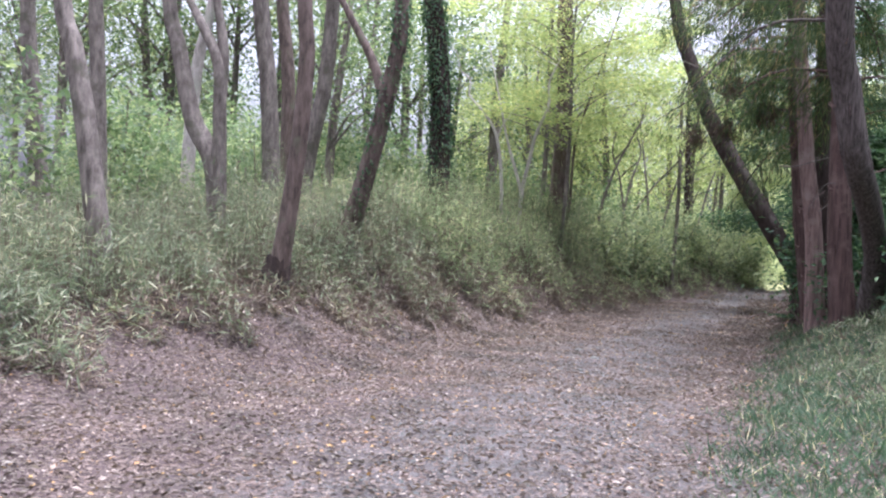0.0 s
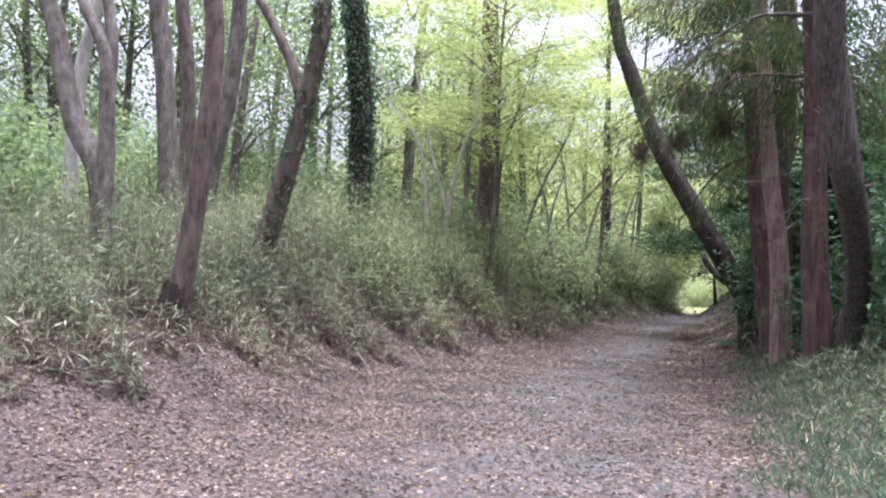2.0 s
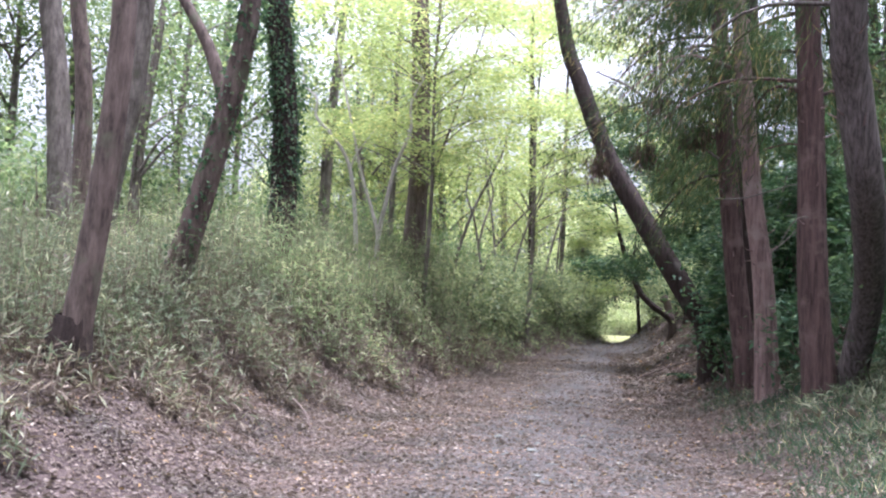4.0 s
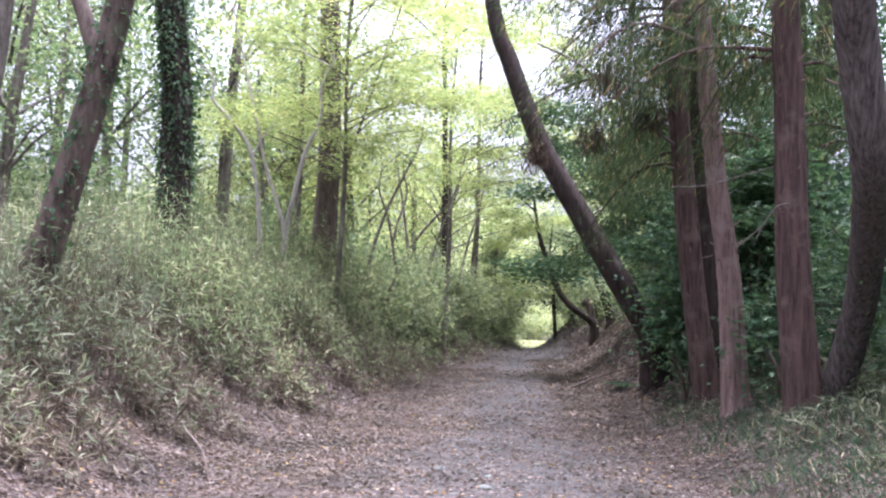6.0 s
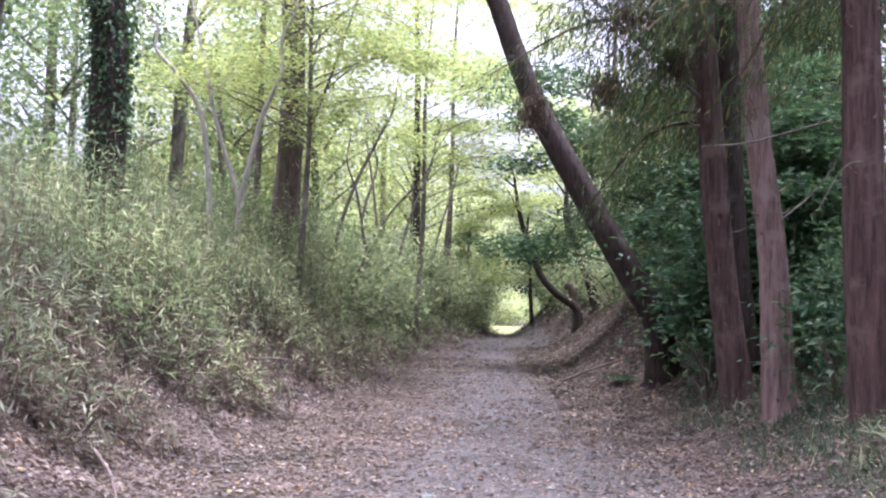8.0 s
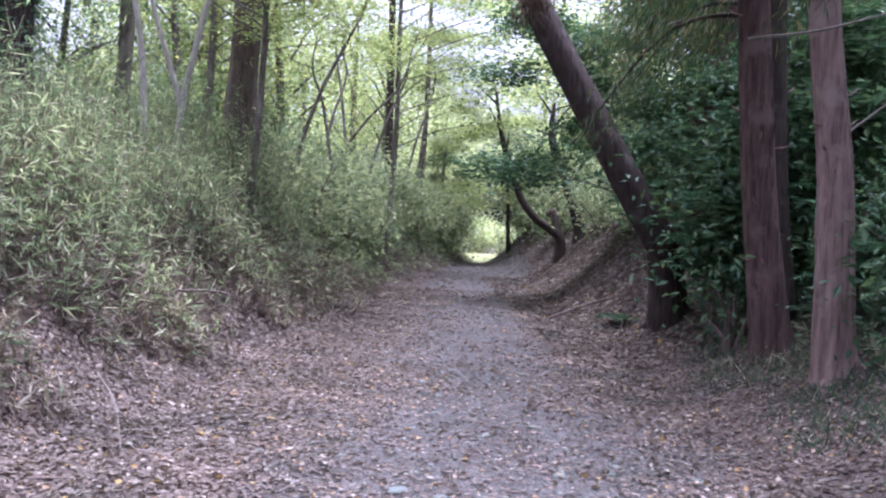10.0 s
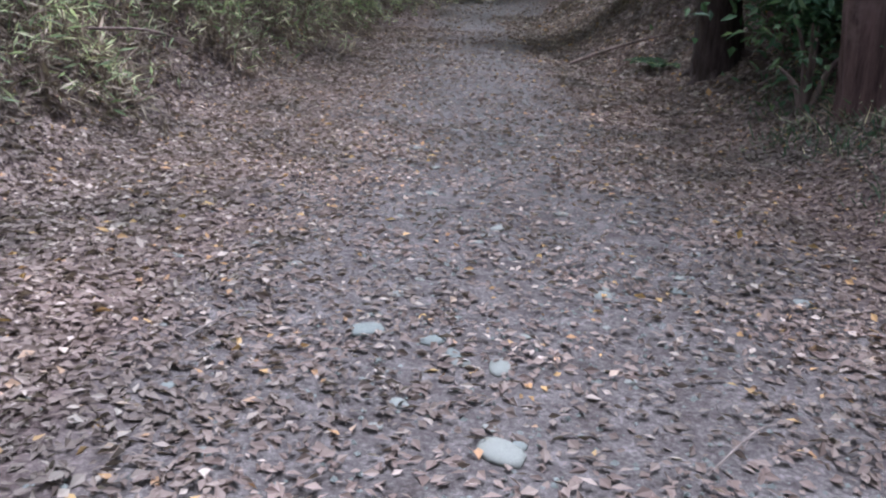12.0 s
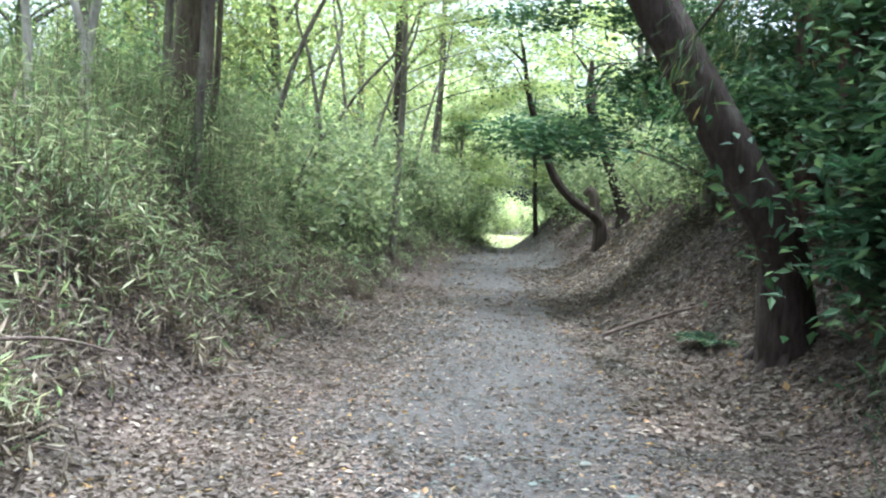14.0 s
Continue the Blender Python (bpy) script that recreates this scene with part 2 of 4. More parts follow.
def leaves(places, ways, length, width, fold=0.25, plain=False):
    """Pointed leaves: a folded lozenge each, from its stalk along its way; plain ones, far off, are three-cornered."""
    n = len(places)
    ways = unit(ways)
    side = unit(np.cross(ways, unit(rng.normal(size=(n, 3)) * 0.5 + np.array([0, 0, 1.0]))))
    up = np.cross(side, ways)
    length, width = np.broadcast_to(length, n)[:, None], np.broadcast_to(width, n)[:, None]
    if plain:
        v = np.stack([places, places + ways * length * 0.55 + side * width * 0.75, places + ways * length], 1).reshape(-1, 3)
        return v, np.arange(n * 3).reshape(-1, 3)
    mid = places + ways * length * 0.42
    lift = up * width * fold
    v = np.stack([places, mid + side * width * 0.5 + lift, places + ways * length, mid - side * width * 0.5 + lift], 1).reshape(-1, 3)
    i = np.arange(n)[:, None] * 4
    return v, np.concatenate([i + np.array([[0, 1, 2]]), i + np.array([[0, 2, 3]])])


def spline(points, steps=6):
    """A smooth line through the points."""
    p = np.asarray(points, float)
    q = np.vstack([2 * p[0] - p[1], p, 2 * p[-1] - p[-2]])
    out = []
    for i in range(1, len(q) - 2):
        for s in np.arange(steps) / steps:
            a, b, c, d = q[i - 1], q[i], q[i + 1], q[i + 2]
            out.append(0.5 * (2 * b + (c - a) * s + (2 * a - 5 * b + 4 * c - d) * s * s + (3 * b - a - 3 * c + d) * s ** 3))
    return np.array(out + [p[-1]])


def tube(points, radii, sides=12, rough=0.06, steps=6):
    """A trunk or limb along a line, uneven in girth."""
    line = spline(points, steps)
    r = np.interp(np.linspace(0, 1, len(line)), np.linspace(0, 1, len(radii)), radii)
    along = unit(np.gradient(line, axis=0))
    u = unit(np.cross(along, np.array([0.31, 0.95, 0.05])))
    w = np.cross(along, u)
    a = np.arange(sides) * 2 * math.pi / sides
    swell = 1 + rough * rng.normal(size=(1, sides)) + rough * 0.25 * rng.normal(size=(len(line), sides))
    ring = line[:, None] + (r[:, None] * swell)[..., None] * (np.cos(a)[None, :, None] * u[:, None] + np.sin(a)[None, :, None] * w[:, None])
    v = ring.reshape(-1, 3)
    f = [(i * sides + j, i * sides + (j + 1) % sides, (i + 1) * sides + (j + 1) % sides, (i + 1) * sides + j) for i in range(len(line) - 1) for j in range(sides)]
    return v, np.array(f)


def joined(pieces):
    vs, fs, n = [], [], 0
    for v, f in pieces:
        vs.append(v)
        fs.append(f + n)
        n += len(v)
    return np.vstack(vs), np.vstack(fs)


def clumped(centres, each, spread, flat=1.0):
    """Points in clumps round the centres."""
    p = np.repeat(np.asarray(centres, float), each, 0)
    return p + rng.normal(size=p.shape) * np.array([spread, spread, spread * flat])


def foliage(centres, each, spread, length, width, flat=1.0, droop=0.4, plain=False):
    p = clumped(centres, each, spread, flat)
    w = rng.normal(size=p.shape)
    w[:, 2] = w[:, 2] * 0.5 * flat - droop
    return leaves(p, w, length * rng.uniform(0.6, 1.25, len(p)), width * rng.uniform(0.7, 1.2, len(p)), 0.25, plain)


# ---- ground ----
def ground():
    xs = np.concatenate([-np.geomspace(400, 17, 16), np.arange(-16, 8.01, 0.16), np.geomspace(9, 400, 16)])
    ys = np.concatenate([-np.geomspace(400, 7, 12), np.arange(-6, 30, 0.16), np.arange(30, 62, 0.5), np.geomspace(63, 500, 16)])
    gx, gy = np.meshgrid(xs, ys)
    z = height(gx, gy) + rng.normal(size=gx.shape) * 0.006
    nx = len(xs)
    i = (np.arange(len(ys) - 1)[:, None] * nx + np.arange(nx - 1)).ravel()
    me = mesh_of("ground", np.stack([gx, gy, z], -1).reshape(-1, 3), np.stack([i, i + 1, i + nx + 1, i + nx], 1), GROUND, True)
    d = np.abs(gx - track(gy))
    wide = np.interp(gy, [0, 8, 15, 25, 60], [2.6, 1.9, 1.35, 1.3, 1.2])
    me.attributes.new("trodden", "FLOAT", "POINT").data.foreach_set("value", (np.clip(1.05 - (d / wide) ** 2 * 0.6, 0, 1) * np.interp(gy, [2, 9, 14], [0.45, 0.6, 1])).astype(np.float32).ravel())
    tagged(new("ground", me), "trodden grey gravel track through brown forest soil", "ground", "", "structure")


ground()


# ---- trees ----
def crown_limbs(top, count, reach, rise):
    """Lines of limbs that leave the upper trunk."""
    out = []
    for _ in range(count):
        a, k = rng.uniform(0, 2 * math.pi), rng.uniform(0.35, 1)
        i = int(k * (len(top) - 1))
        s = top[i]
        d = np.array([math.cos(a), math.sin(a), 0]) * reach * rng.uniform(0.5, 1) * (1.25 - 0.6 * k)
        e = s + d + np.array([0, 0, rise * rng.uniform(0.5, 1.1)])
        m = (s + e) / 2 + rng.normal(size=3) * 0.12 * reach + np.array([0, 0, 0.15 * rise])
        out.append(np.array([s, m, e]))
    return out


def tree(name, label, line, radii, bark, leaf, crown=9, reach=2.2, rise=1.6, each=150, size=0.11, limbs=(), group="trees of the wood", from_height=5.8, stretch=4.5, spread=0.45, category="tree", sides=18, flute=0.075):
    """A tree whose trunk follows the line from its foot, with limbs given as lines and a crown above."""
    line = np.asarray(line, float)
    foot = line[0].copy()
    foot[2] = height(foot[0], foot[1]) - 0.08
    pts = [p - foot for p in line]
    way = (line[-1] - line[-2]) / max(np.linalg.norm(line[-1] - line[-2]), 1e-6)
    way = unit(way * np.array([0.6, 0.6, 1]))
    pts = [np.zeros(3)] + pts[1 if pts[0][2] < 0.25 else 0:] + [pts[-1] + way * stretch * 0.5 + rng.normal(size=3) * 0.12, pts[-1] + way * stretch]
    ob = thing(name, foot, label, category, group)
    r0 = radii[0]
    part("trunk", mesh_of("trunk", *tube(pts, [r0 * 1.25, r0 * 1.02, *radii[1:], radii[-1] * 0.75, radii[-1] * 0.35], sides, flute, 10), bark, True), ob)
    for lp, lr in limbs:
        q = np.asarray(lp, float) - foot
        ext = q[-1] + (q[-1] - q[-2]) * 1.6
        part("limb", mesh_of("limb", *tube([*q, ext], [lr, lr * 0.85, lr * 0.6, lr * 0.3], 10), bark, True), ob)
    if crown:
        whole = spline(pts)
        top = whole[whole[:, 2] > from_height]
        if len(top) < 3:
            top = whole[-4:]
        lines = crown_limbs(top, crown, reach, rise)
        for q in lines:
            part("limb", mesh_of("limb", *tube(q, [radii[-1] * 0.4, radii[-1] * 0.25, 0.012], 6, 0.05, 4), bark, True), ob)
        c = np.vstack([np.vstack([q[2] + rng.normal(size=(3, 3)) * 0.5, q[1] + rng.normal(size=(2, 3)) * 0.6]) for q in lines])
        part("crown", mesh_of("crown", *foliage(c, max(each // 5, 4), spread, size, size * 0.5), leaf), ob, "loose leafy crown with gaps")
    return ob


tree("tree", "grey-barked tree with a leaning sinuous trunk in bamboo grass", [(-8.02, 8.9, 0.4), (-8.05, 8.9, 0.8), (-8.27, 8.9, 1.92), (-8.46, 8.9, 2.85), (-8.69, 8.9, 3.71), (-8.89, 8.9, 4.3)], [0.15, 0.14, 0.13, 0.12, 0.11], BARK_GREY, LEAF_GREEN, 9, 2.6, 2)
tree("forked_tree", "pale grey tree forking into crooked lichen-spotted limbs", [(-8.8, 12.3, 0.8), (-8.82, 12.3, 1.22), (-8.98, 12.3, 2.51), (-9.41, 12.3, 3.26), (-9.76, 12.3, 4.48), (-9.98, 12.3, 5.24)], [0.15, 0.14, 0.15, 0.13, 0.12, 0.11], BARK_GREY, LEAF_GREEN, 8, 2.6, 2,
     limbs=[([(-8.82, 12.3, 1.9), (-8.85, 12.3, 2.52), (-8.88, 12.3, 3.35), (-8.96, 12.3, 4.18), (-9.33, 12.3, 4.84), (-9.57, 12.3, 5.22)], 0.13), ([(-8.92, 12.35, 3.6), (-8.93, 12.4, 4.38), (-9.1, 12.4, 5.23)], 0.11)])
tree("tree", "slender pale trunk behind the forked tree", [(-12.33, 16, 1.1), (-12.29, 16, 3.3), (-12.16, 16, 5), (-11.92, 16, 5.95)], [0.13, 0.12, 0.1, 0.09], BARK_PALE, LEAF_GREEN, 6)
dark_foot_tree = tree("tree", "brown-barked tree with a dark foot at the grass edge", [(-6.7, 10.7, 0.6), (-6.62, 10.7, 1.0), (-6.52, 10.7, 1.70), (-6.40, 10.7, 2.71), (-6.34, 10.7, 3.86), (-6.41, 10.7, 4.64)], [0.145, 0.13, 0.12, 0.115, 0.11, 0.105], BARK_BROWN, LEAF_GREEN, 9, 2.6, 2)
mossy_tree = tree("tree", "mossy trunk leaning over the bamboo grass, forked above", [(-7.5, 14, 1.0), (-7.27, 14, 1.61), (-6.99, 14, 2.6), (-6.72, 14, 3.68), (-6.51, 14, 4.74), (-6.48, 14, 5.5)], [0.17, 0.15, 0.14, 0.13, 0.12, 0.11], BARK_BROWN, LEAF_GREEN, 8, limbs=[([(-6.74, 14.1, 3.6), (-7.08, 14.2, 4.5), (-7.69, 14.2, 5.52)], 0.1)])
ivy_tree = tree("ivy_tree", "dark upright trunk wrapped in ivy leaves", [(-7.65, 19, 1.4), (-7.67, 19, 3.15), (-7.73, 19, 4.95), (-8, 19, 6.89)], [0.24, 0.22, 0.21, 0.2], BARK_DARK, LEAF_GREEN, 9, 2.6, 2)
for lab, line, rad, bk in (
        ("grey trunk farther into the wood", [(-10.8, 17, 1.5), (-10.85, 17, 2.8), (-11.01, 17, 4.66), (-11.3, 17, 6.54)], [0.2, 0.18, 0.17, 0.16], BARK_GREY),
        ("smooth grey trunk leaning among others", [(-10.7, 18, 1.6), (-10.46, 18, 3.41), (-10.16, 18, 4.82), (-10.04, 18, 6.74)], [0.21, 0.19, 0.17, 0.16], BARK_GREY),
        ("straight brown trunk farther into the wood", [(-12.3, 20, 1.6), (-12.36, 20, 5.21), (-12.65, 20, 7.4)], [0.18, 0.16, 0.15], BARK_BROWN),
        ("straight grey trunk in the undergrowth", [(-11.9, 13, 0.9), (-12, 13, 2.95), (-12.2, 13, 5.54)], [0.15, 0.14, 0.12], BARK_GREY),
        ("stout grey trunk standing among leafy saplings", [(-14.3, 14, 1.0), (-14.3, 14, 1.56), (-14.58, 14, 3.28), (-14.88, 14, 5.37)], [0.2, 0.18, 0.17, 0.15], BARK_GREY)):
    tree("tree", lab, line, rad, bk, LEAF_GREEN, 7)
tree("tree", "brown tree with fibrous bark rising above the bank", [(-6.32, 24.5, 1.4), (-6.3, 24.5, 2.3), (-6.22, 24.5, 4.29), (-6.23, 24.5, 5.48), (-6.28, 24.5, 6.9)], [0.3, 0.24, 0.23, 0.22, 0.22], BARK_BROWN, LEAF_LIME, 8, limbs=[([(-6.1, 24.3, 1.9), (-5.87, 24.2, 2.52), (-5.79, 24.2, 4.26), (-5.37, 24.2, 5.66)], 0.045)])
tree("sapling", "pale bare sapling with two crooked stems", [(-6.5, 21.5, 1.3), (-6.44, 21.5, 2.62), (-6.32, 21.5, 3.31), (-6.15, 21.5, 4.1), (-5.86, 21.5, 4.85)], [0.05, 0.045, 0.04, 0.036, 0.03], BARK_PALE, LEAF_LIME, 3, 0.9, 0.6, 40, stretch=1.2, limbs=[([(-6.46, 21.5, 2.4), (-6.49, 21.5, 2.81), (-6.88, 21.5, 3.99), (-7.17, 21.5, 5.17)], 0.042)], category="sapling")
tree("sapling", "thin pale sapling bent at the top", [(-6.8, 21, 1.3), (-6.8, 21, 2.66), (-6.99, 21, 3.99), (-7.4, 21, 4.65), (-7.75, 21, 5.03)], [0.04, 0.035, 0.032, 0.03, 0.025], BARK_PALE, LEAF_LIME, 2, 0.7, 0.5, 30, stretch=0.8, limbs=[([(-6.99, 21, 3.95), (-6.85, 21, 4.3), (-6.7, 21, 4.5)], 0.02)], category="sapling")
tree("tree", "slim dark straight trunk in bright leafage", [(-4.1, 37, 1.2), (-4.18, 37, 2.66), (-4.26, 37, 5.4), (-4.37, 37, 9.15)], [0.13, 0.11, 0.1, 0.09], BARK_DARK, LEAF_LIME, 7, 2.4, 1.5, stretch=3)
for x, y, dx, dz in ((-5.5, 30, 0.5, 3.4), (-5.4, 30.2, 1.6, 3.2), (-4.9, 28, -0.4, 3), (-4.6, 33, 0.9, 4), (-5.2, 34, -0.5, 4.5), (-3.7, 36, 0.7, 4), (-5.6, 26.5, 0.9, 3.5), (-3.3, 38, 0.2, 4.2)):
    z = float(height(x, y))
    tree("sapling", "thin dark bare stem on the bank", [(x, y, z), (x + 0.1 * dx, y, z + 0.35 * dz), (x + 0.5 * dx, y, z + 0.7 * dz), (x + dx, y + 0.2, z + dz)], [0.045, 0.035, 0.03, 0.025], BARK_GREY, LEAF_LIME, 4, 0.9, 0.5, 60, from_height=1.8, stretch=1.5, category="sapling", group="saplings on the bank")

# the leaning tree and the cedars
tree("leaning_tree", "dark crooked trunk leaning far over the track", [(0.2, 20.5, 0.2), (0.12, 20.45, 0.7), (0.02, 20.35, 1.1), (-0.3, 20.3, 1.6), (-1.0, 20.3, 2.75), (-1.68, 20.3, 3.9), (-2.02, 20.3, 4.62), (-2.4, 20.3, 5.62), (-2.64, 20.3, 6.26)], [0.23, 0.21, 0.205, 0.2, 0.18, 0.165, 0.155, 0.14], BARK_DARK, LEAF_GREEN, 7, 2.0, 1.4, stretch=3.5, from_height=8)
CEDARS = [
    ("cedar", "reddish-brown cedar with stringy bark", [(0.33, 17.3, 0.2), (0.27, 17.3, 0.5), (0.08, 17.3, 1.86), (-0.09, 17.3, 3.63), (-0.22, 17.3, 5.06)], [0.185, 0.155, 0.145, 0.135, 0.125], BARK_CEDAR),
    ("cedar", "pale pinkish cedar with peeling bark and a split foot", [(0.36, 16.1, 0.2), (0.32, 16.1, 0.5), (0.24, 16.1, 1.82), (0.07, 16.1, 3.08), (-0.08, 16.1, 4.68)], [0.165, 0.14, 0.125, 0.115, 0.1], BARK_CEDAR_PALE),
    ("cedar", "stout red-brown cedar beside the grass", [(0.72, 14.8, 0.2), (0.68, 14.8, 0.6), (0.58, 14.8, 1.78), (0.54, 14.8, 3.15), (0.5, 14.8, 4.27)], [0.2, 0.175, 0.16, 0.15, 0.14], BARK_CEDAR),
    ("tree", "dark ridged trunk bowing out in front of the cedars", [(0.98, 14.9, 0.2), (1.02, 14.7, 0.75), (1.04, 14.25, 1.5), (0.87, 13.6, 2.2), (0.66, 13.05, 2.8), (0.49, 12.9, 3.7), (0.37, 12.7, 4.4)], [0.17, 0.155, 0.16, 0.17, 0.175, 0.175, 0.17], BARK_RIDGED),
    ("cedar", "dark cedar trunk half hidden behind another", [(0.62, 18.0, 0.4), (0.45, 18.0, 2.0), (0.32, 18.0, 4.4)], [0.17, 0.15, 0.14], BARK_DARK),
    ("cedar", "shaded cedar trunk on the bank", [(0.98, 20.6, 0.4), (0.85, 20.6, 1.5), (0.7, 20.6, 3.4)], [0.19, 0.18, 0.16], BARK_CEDAR),
    ("cedar", "shaded slim cedar trunk higher on the bank", [(1.15, 22.5, 1.0), (1.1, 22.5, 1.8), (1.0, 22.5, 3.5)], [0.15, 0.14, 0.13], BARK_CEDAR),
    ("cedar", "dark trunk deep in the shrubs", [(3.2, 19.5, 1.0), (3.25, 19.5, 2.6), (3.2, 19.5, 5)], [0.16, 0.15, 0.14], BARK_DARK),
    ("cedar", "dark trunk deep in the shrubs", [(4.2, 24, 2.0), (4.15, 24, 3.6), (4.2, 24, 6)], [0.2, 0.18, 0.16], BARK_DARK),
]


def spray(start, way, length, drop, n):
    """A cedar bough: a thin limb, and hanging twigs of narrow needles."""
    way = unit(np.array(way, float))
    mid = start + way * length * 0.5 + np.array([0, 0, 0.06 * length])
    end = start + way * length - np.array([0, 0, drop])
    line = spline([start, mid, end], 8)
    s = line[rng.integers(3, len(line), n)]
    p = s + rng.normal(size=s.shape) * np.array([0.16, 0.16, 0.07]) * (0.5 + length * 0.2)
    hang = rng.uniform(0, 1, n) ** 1.6
    p[:, 2] -= hang * 0.5
    w = rng.normal(size=p.shape) * 0.55 + way * 0.5
    w[:, 2] -= 1.0
    return tube([start, mid, end], [0.028, 0.018, 0.006], 6, 0.05, 4), leaves(p, w, rng.uniform(0.08, 0.2, n), rng.uniform(0.009, 0.019, n))


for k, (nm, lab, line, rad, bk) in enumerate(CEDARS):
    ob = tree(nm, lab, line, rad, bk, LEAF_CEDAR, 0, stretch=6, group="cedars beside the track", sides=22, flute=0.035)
    foot = np.array(ob.location)
    trunk = spline(np.array(line) - foot)
    for j in range(10 if k < 4 else 4):
        i = int(rng.integers(4, len(trunk)))
        a = rng.uniform(2.4, 6.6)
        d = np.array([math.cos(a), math.sin(a), rng.uniform(0.0, 0.5)])
        r = rad[min(2, len(rad) - 1)]
        l = rng.uniform(0.03, 0.18)
        part("stub", mesh_of("stub", *tube([trunk[i] + d * r * 0.8, trunk[i] + d * (r + l * 0.5), trunk[i] + d * (r + l) + np.array([0, 0, 0.03])], [0.013, 0.009, 0.005], 5, 0.12, 3), BARK_CEDAR_PALE, True), ob, "broken dry branch stub")
    if k < 4:
        n = 130
        i = rng.integers(2, len(trunk) - 1, n)
        a = rng.uniform(0, 6.28, n)
        out = np.stack([np.cos(a), np.sin(a), np.zeros(n)], 1)
        girth = np.interp(i / len(trunk), np.linspace(0, 1, len(rad)), rad)
        way = unit(trunk[i + 1] - trunk[i - 1]) * np.where(rng.uniform(0, 1, (n, 1)) < 0.5, -1, 1) + out * rng.uniform(0.02, 0.13, (n, 1))
        flakes = leaves(trunk[i] + out * girth[:, None] * 0.99, way, rng.uniform(0.08, 0.35, n), rng.uniform(0.012, 0.035, n), 0.3)
        tagged(part("peeling_bark", mesh_of("peeling_bark", *flakes, bk), ob, "loose peeling strips of bark"), kind="stuff")
    for j in range(14 if k < 3 else 7):
        z = rng.uniform(3.7, 7.5) if k < 4 else rng.uniform(3.0, 6)
        i = int(np.argmin(np.abs(trunk[:, 2] - z)))
        at = trunk[i] + np.array([0, 0, max(0, z - trunk[i][2])])
        a = rng.uniform(-0.3, math.pi + 0.3) if j % 2 else rng.uniform(2.0, 3.7)
        t, l = spray(at, (math.cos(a), math.sin(a), rng.uniform(-0.25, 0.1)), rng.uniform(1.0, 2.6), rng.uniform(0.3, 1.0), 640)
        bough = part("bough", mesh_of("bough", *t, bk, True), ob)
        tagged(part("needles", mesh_of("needles", *l, LEAF_CEDAR), bough, "drooping dark green cedar needles"), kind="stuff")
    # Boughs above the view, added to shade the ground on the cedars' side.
    for j in range(3):
        z = rng.uniform(7, 10)
        a = rng.uniform(0, 6.28)
        n = 260
        t, l = spray(np.array([trunk[-1][0], trunk[-1][1], z]), (math.cos(a), math.sin(a), 0.05), rng.uniform(1.4, 2.6), 0.5, n)
        bough = part("bough", mesh_of("bough", *t, bk, True), ob)
        p = l[0].reshape(-1, 4, 3)
        part("needles", mesh_of("needles", *leaves(p[:, 0], p[:, 2] - p[:, 0], 0.3, 0.05), LEAF_CEDAR), bough, "high dark cedar foliage out of view, added for shade")["kind"] = "stuff"


# ---- shrubs, undergrowth and the wood behind ----
def bush(name, label, leaf, radius, tall, clumps, each, size, category="shrub"):
    """A shrub: several stems and clumps of leaves over them."""
    ob = thing(name, (0, 0, 0), label, category, "undergrowth of the wood")
    c = rng.normal(size=(clumps, 3))
    c = unit(c) * rng.uniform(0.35, 1, (clumps, 1)) ** 0.5 * np.array([radius, radius, tall * 0.5]) + np.array([0, 0, tall * 0.52])
    for q in c[:5]:
        part("stem", mesh_of("stem", *tube([(0, 0, -0.1), q * np.array([0.4, 0.4, 0.6]), q], [0.03, 0.02, 0.008], 6, 0.05, 4), BARK_BROWN, True), ob)
    tagged(part("leafage", mesh_of("leafage", *foliage(c, each, 0.2 if leaf is LEAF_DARK else 0.3, size, size * (0.42 if leaf is LEAF_DARK else 0.7), plain=leaf is not LEAF_DARK), leaf), ob), kind="stuff")
    return ob


def scatter(kinds, spots, lo, hi):
    """Stands each kind at the first spots and copies of them at the rest."""
    for i, (x, y) in enumerate(spots):
        s, src = rng.uniform(lo, hi), kinds[i % len(kinds)]
        m = Matrix.Translation((x, y, float(height(x, y)) - 0.05)) @ Matrix.Rotation(rng.uniform(0, 6.28), 4, "Z")
        ob = src
        if i < len(kinds):
            src.matrix_basis = m
        else:
            ob = copy_thing(src, m)
        ob.scale = (s, s, s * rng.uniform(0.9, 1.15))


def spots(n, x0, x1, y0, y1, keep=lambda x, y: True):
    out = []
    while len(out) < n:
        x, y = rng.uniform(x0, x1), rng.uniform(y0, y1)
        if keep(x, y):
            out.append((x, y))
    return out


dark_bushes = [bush("shrub", "dark glossy evergreen shrub under the trees", LEAF_DARK, 0.95, 1.9, 46, 42, 0.12) for _ in range(3)]
scatter(dark_bushes, [(1.7, 17.2), (1.3, 18.6), (0.9, 19.4), (1.8, 21.5), (2.4, 15.8), (2.2, 14.0), (2.9, 13.0)] + spots(44, 1.9, 9, 11, 34, lambda x, y: x > edge_right(y) + 2.6), 0.8, 1.5)
small_bushes = [bush("shrub", "small evergreen sapling at the cedars' feet", LEAF_DARK, 0.42, 1.1, 16, 22, 0.11) for _ in range(2)]
scatter(small_bushes, [(0.5, 18.9), (0.8, 15.8), (1.0, 17.1), (0.15, 17.95), (1.6, 14.6), (1.9, 13.4)], 0.75, 1.1)
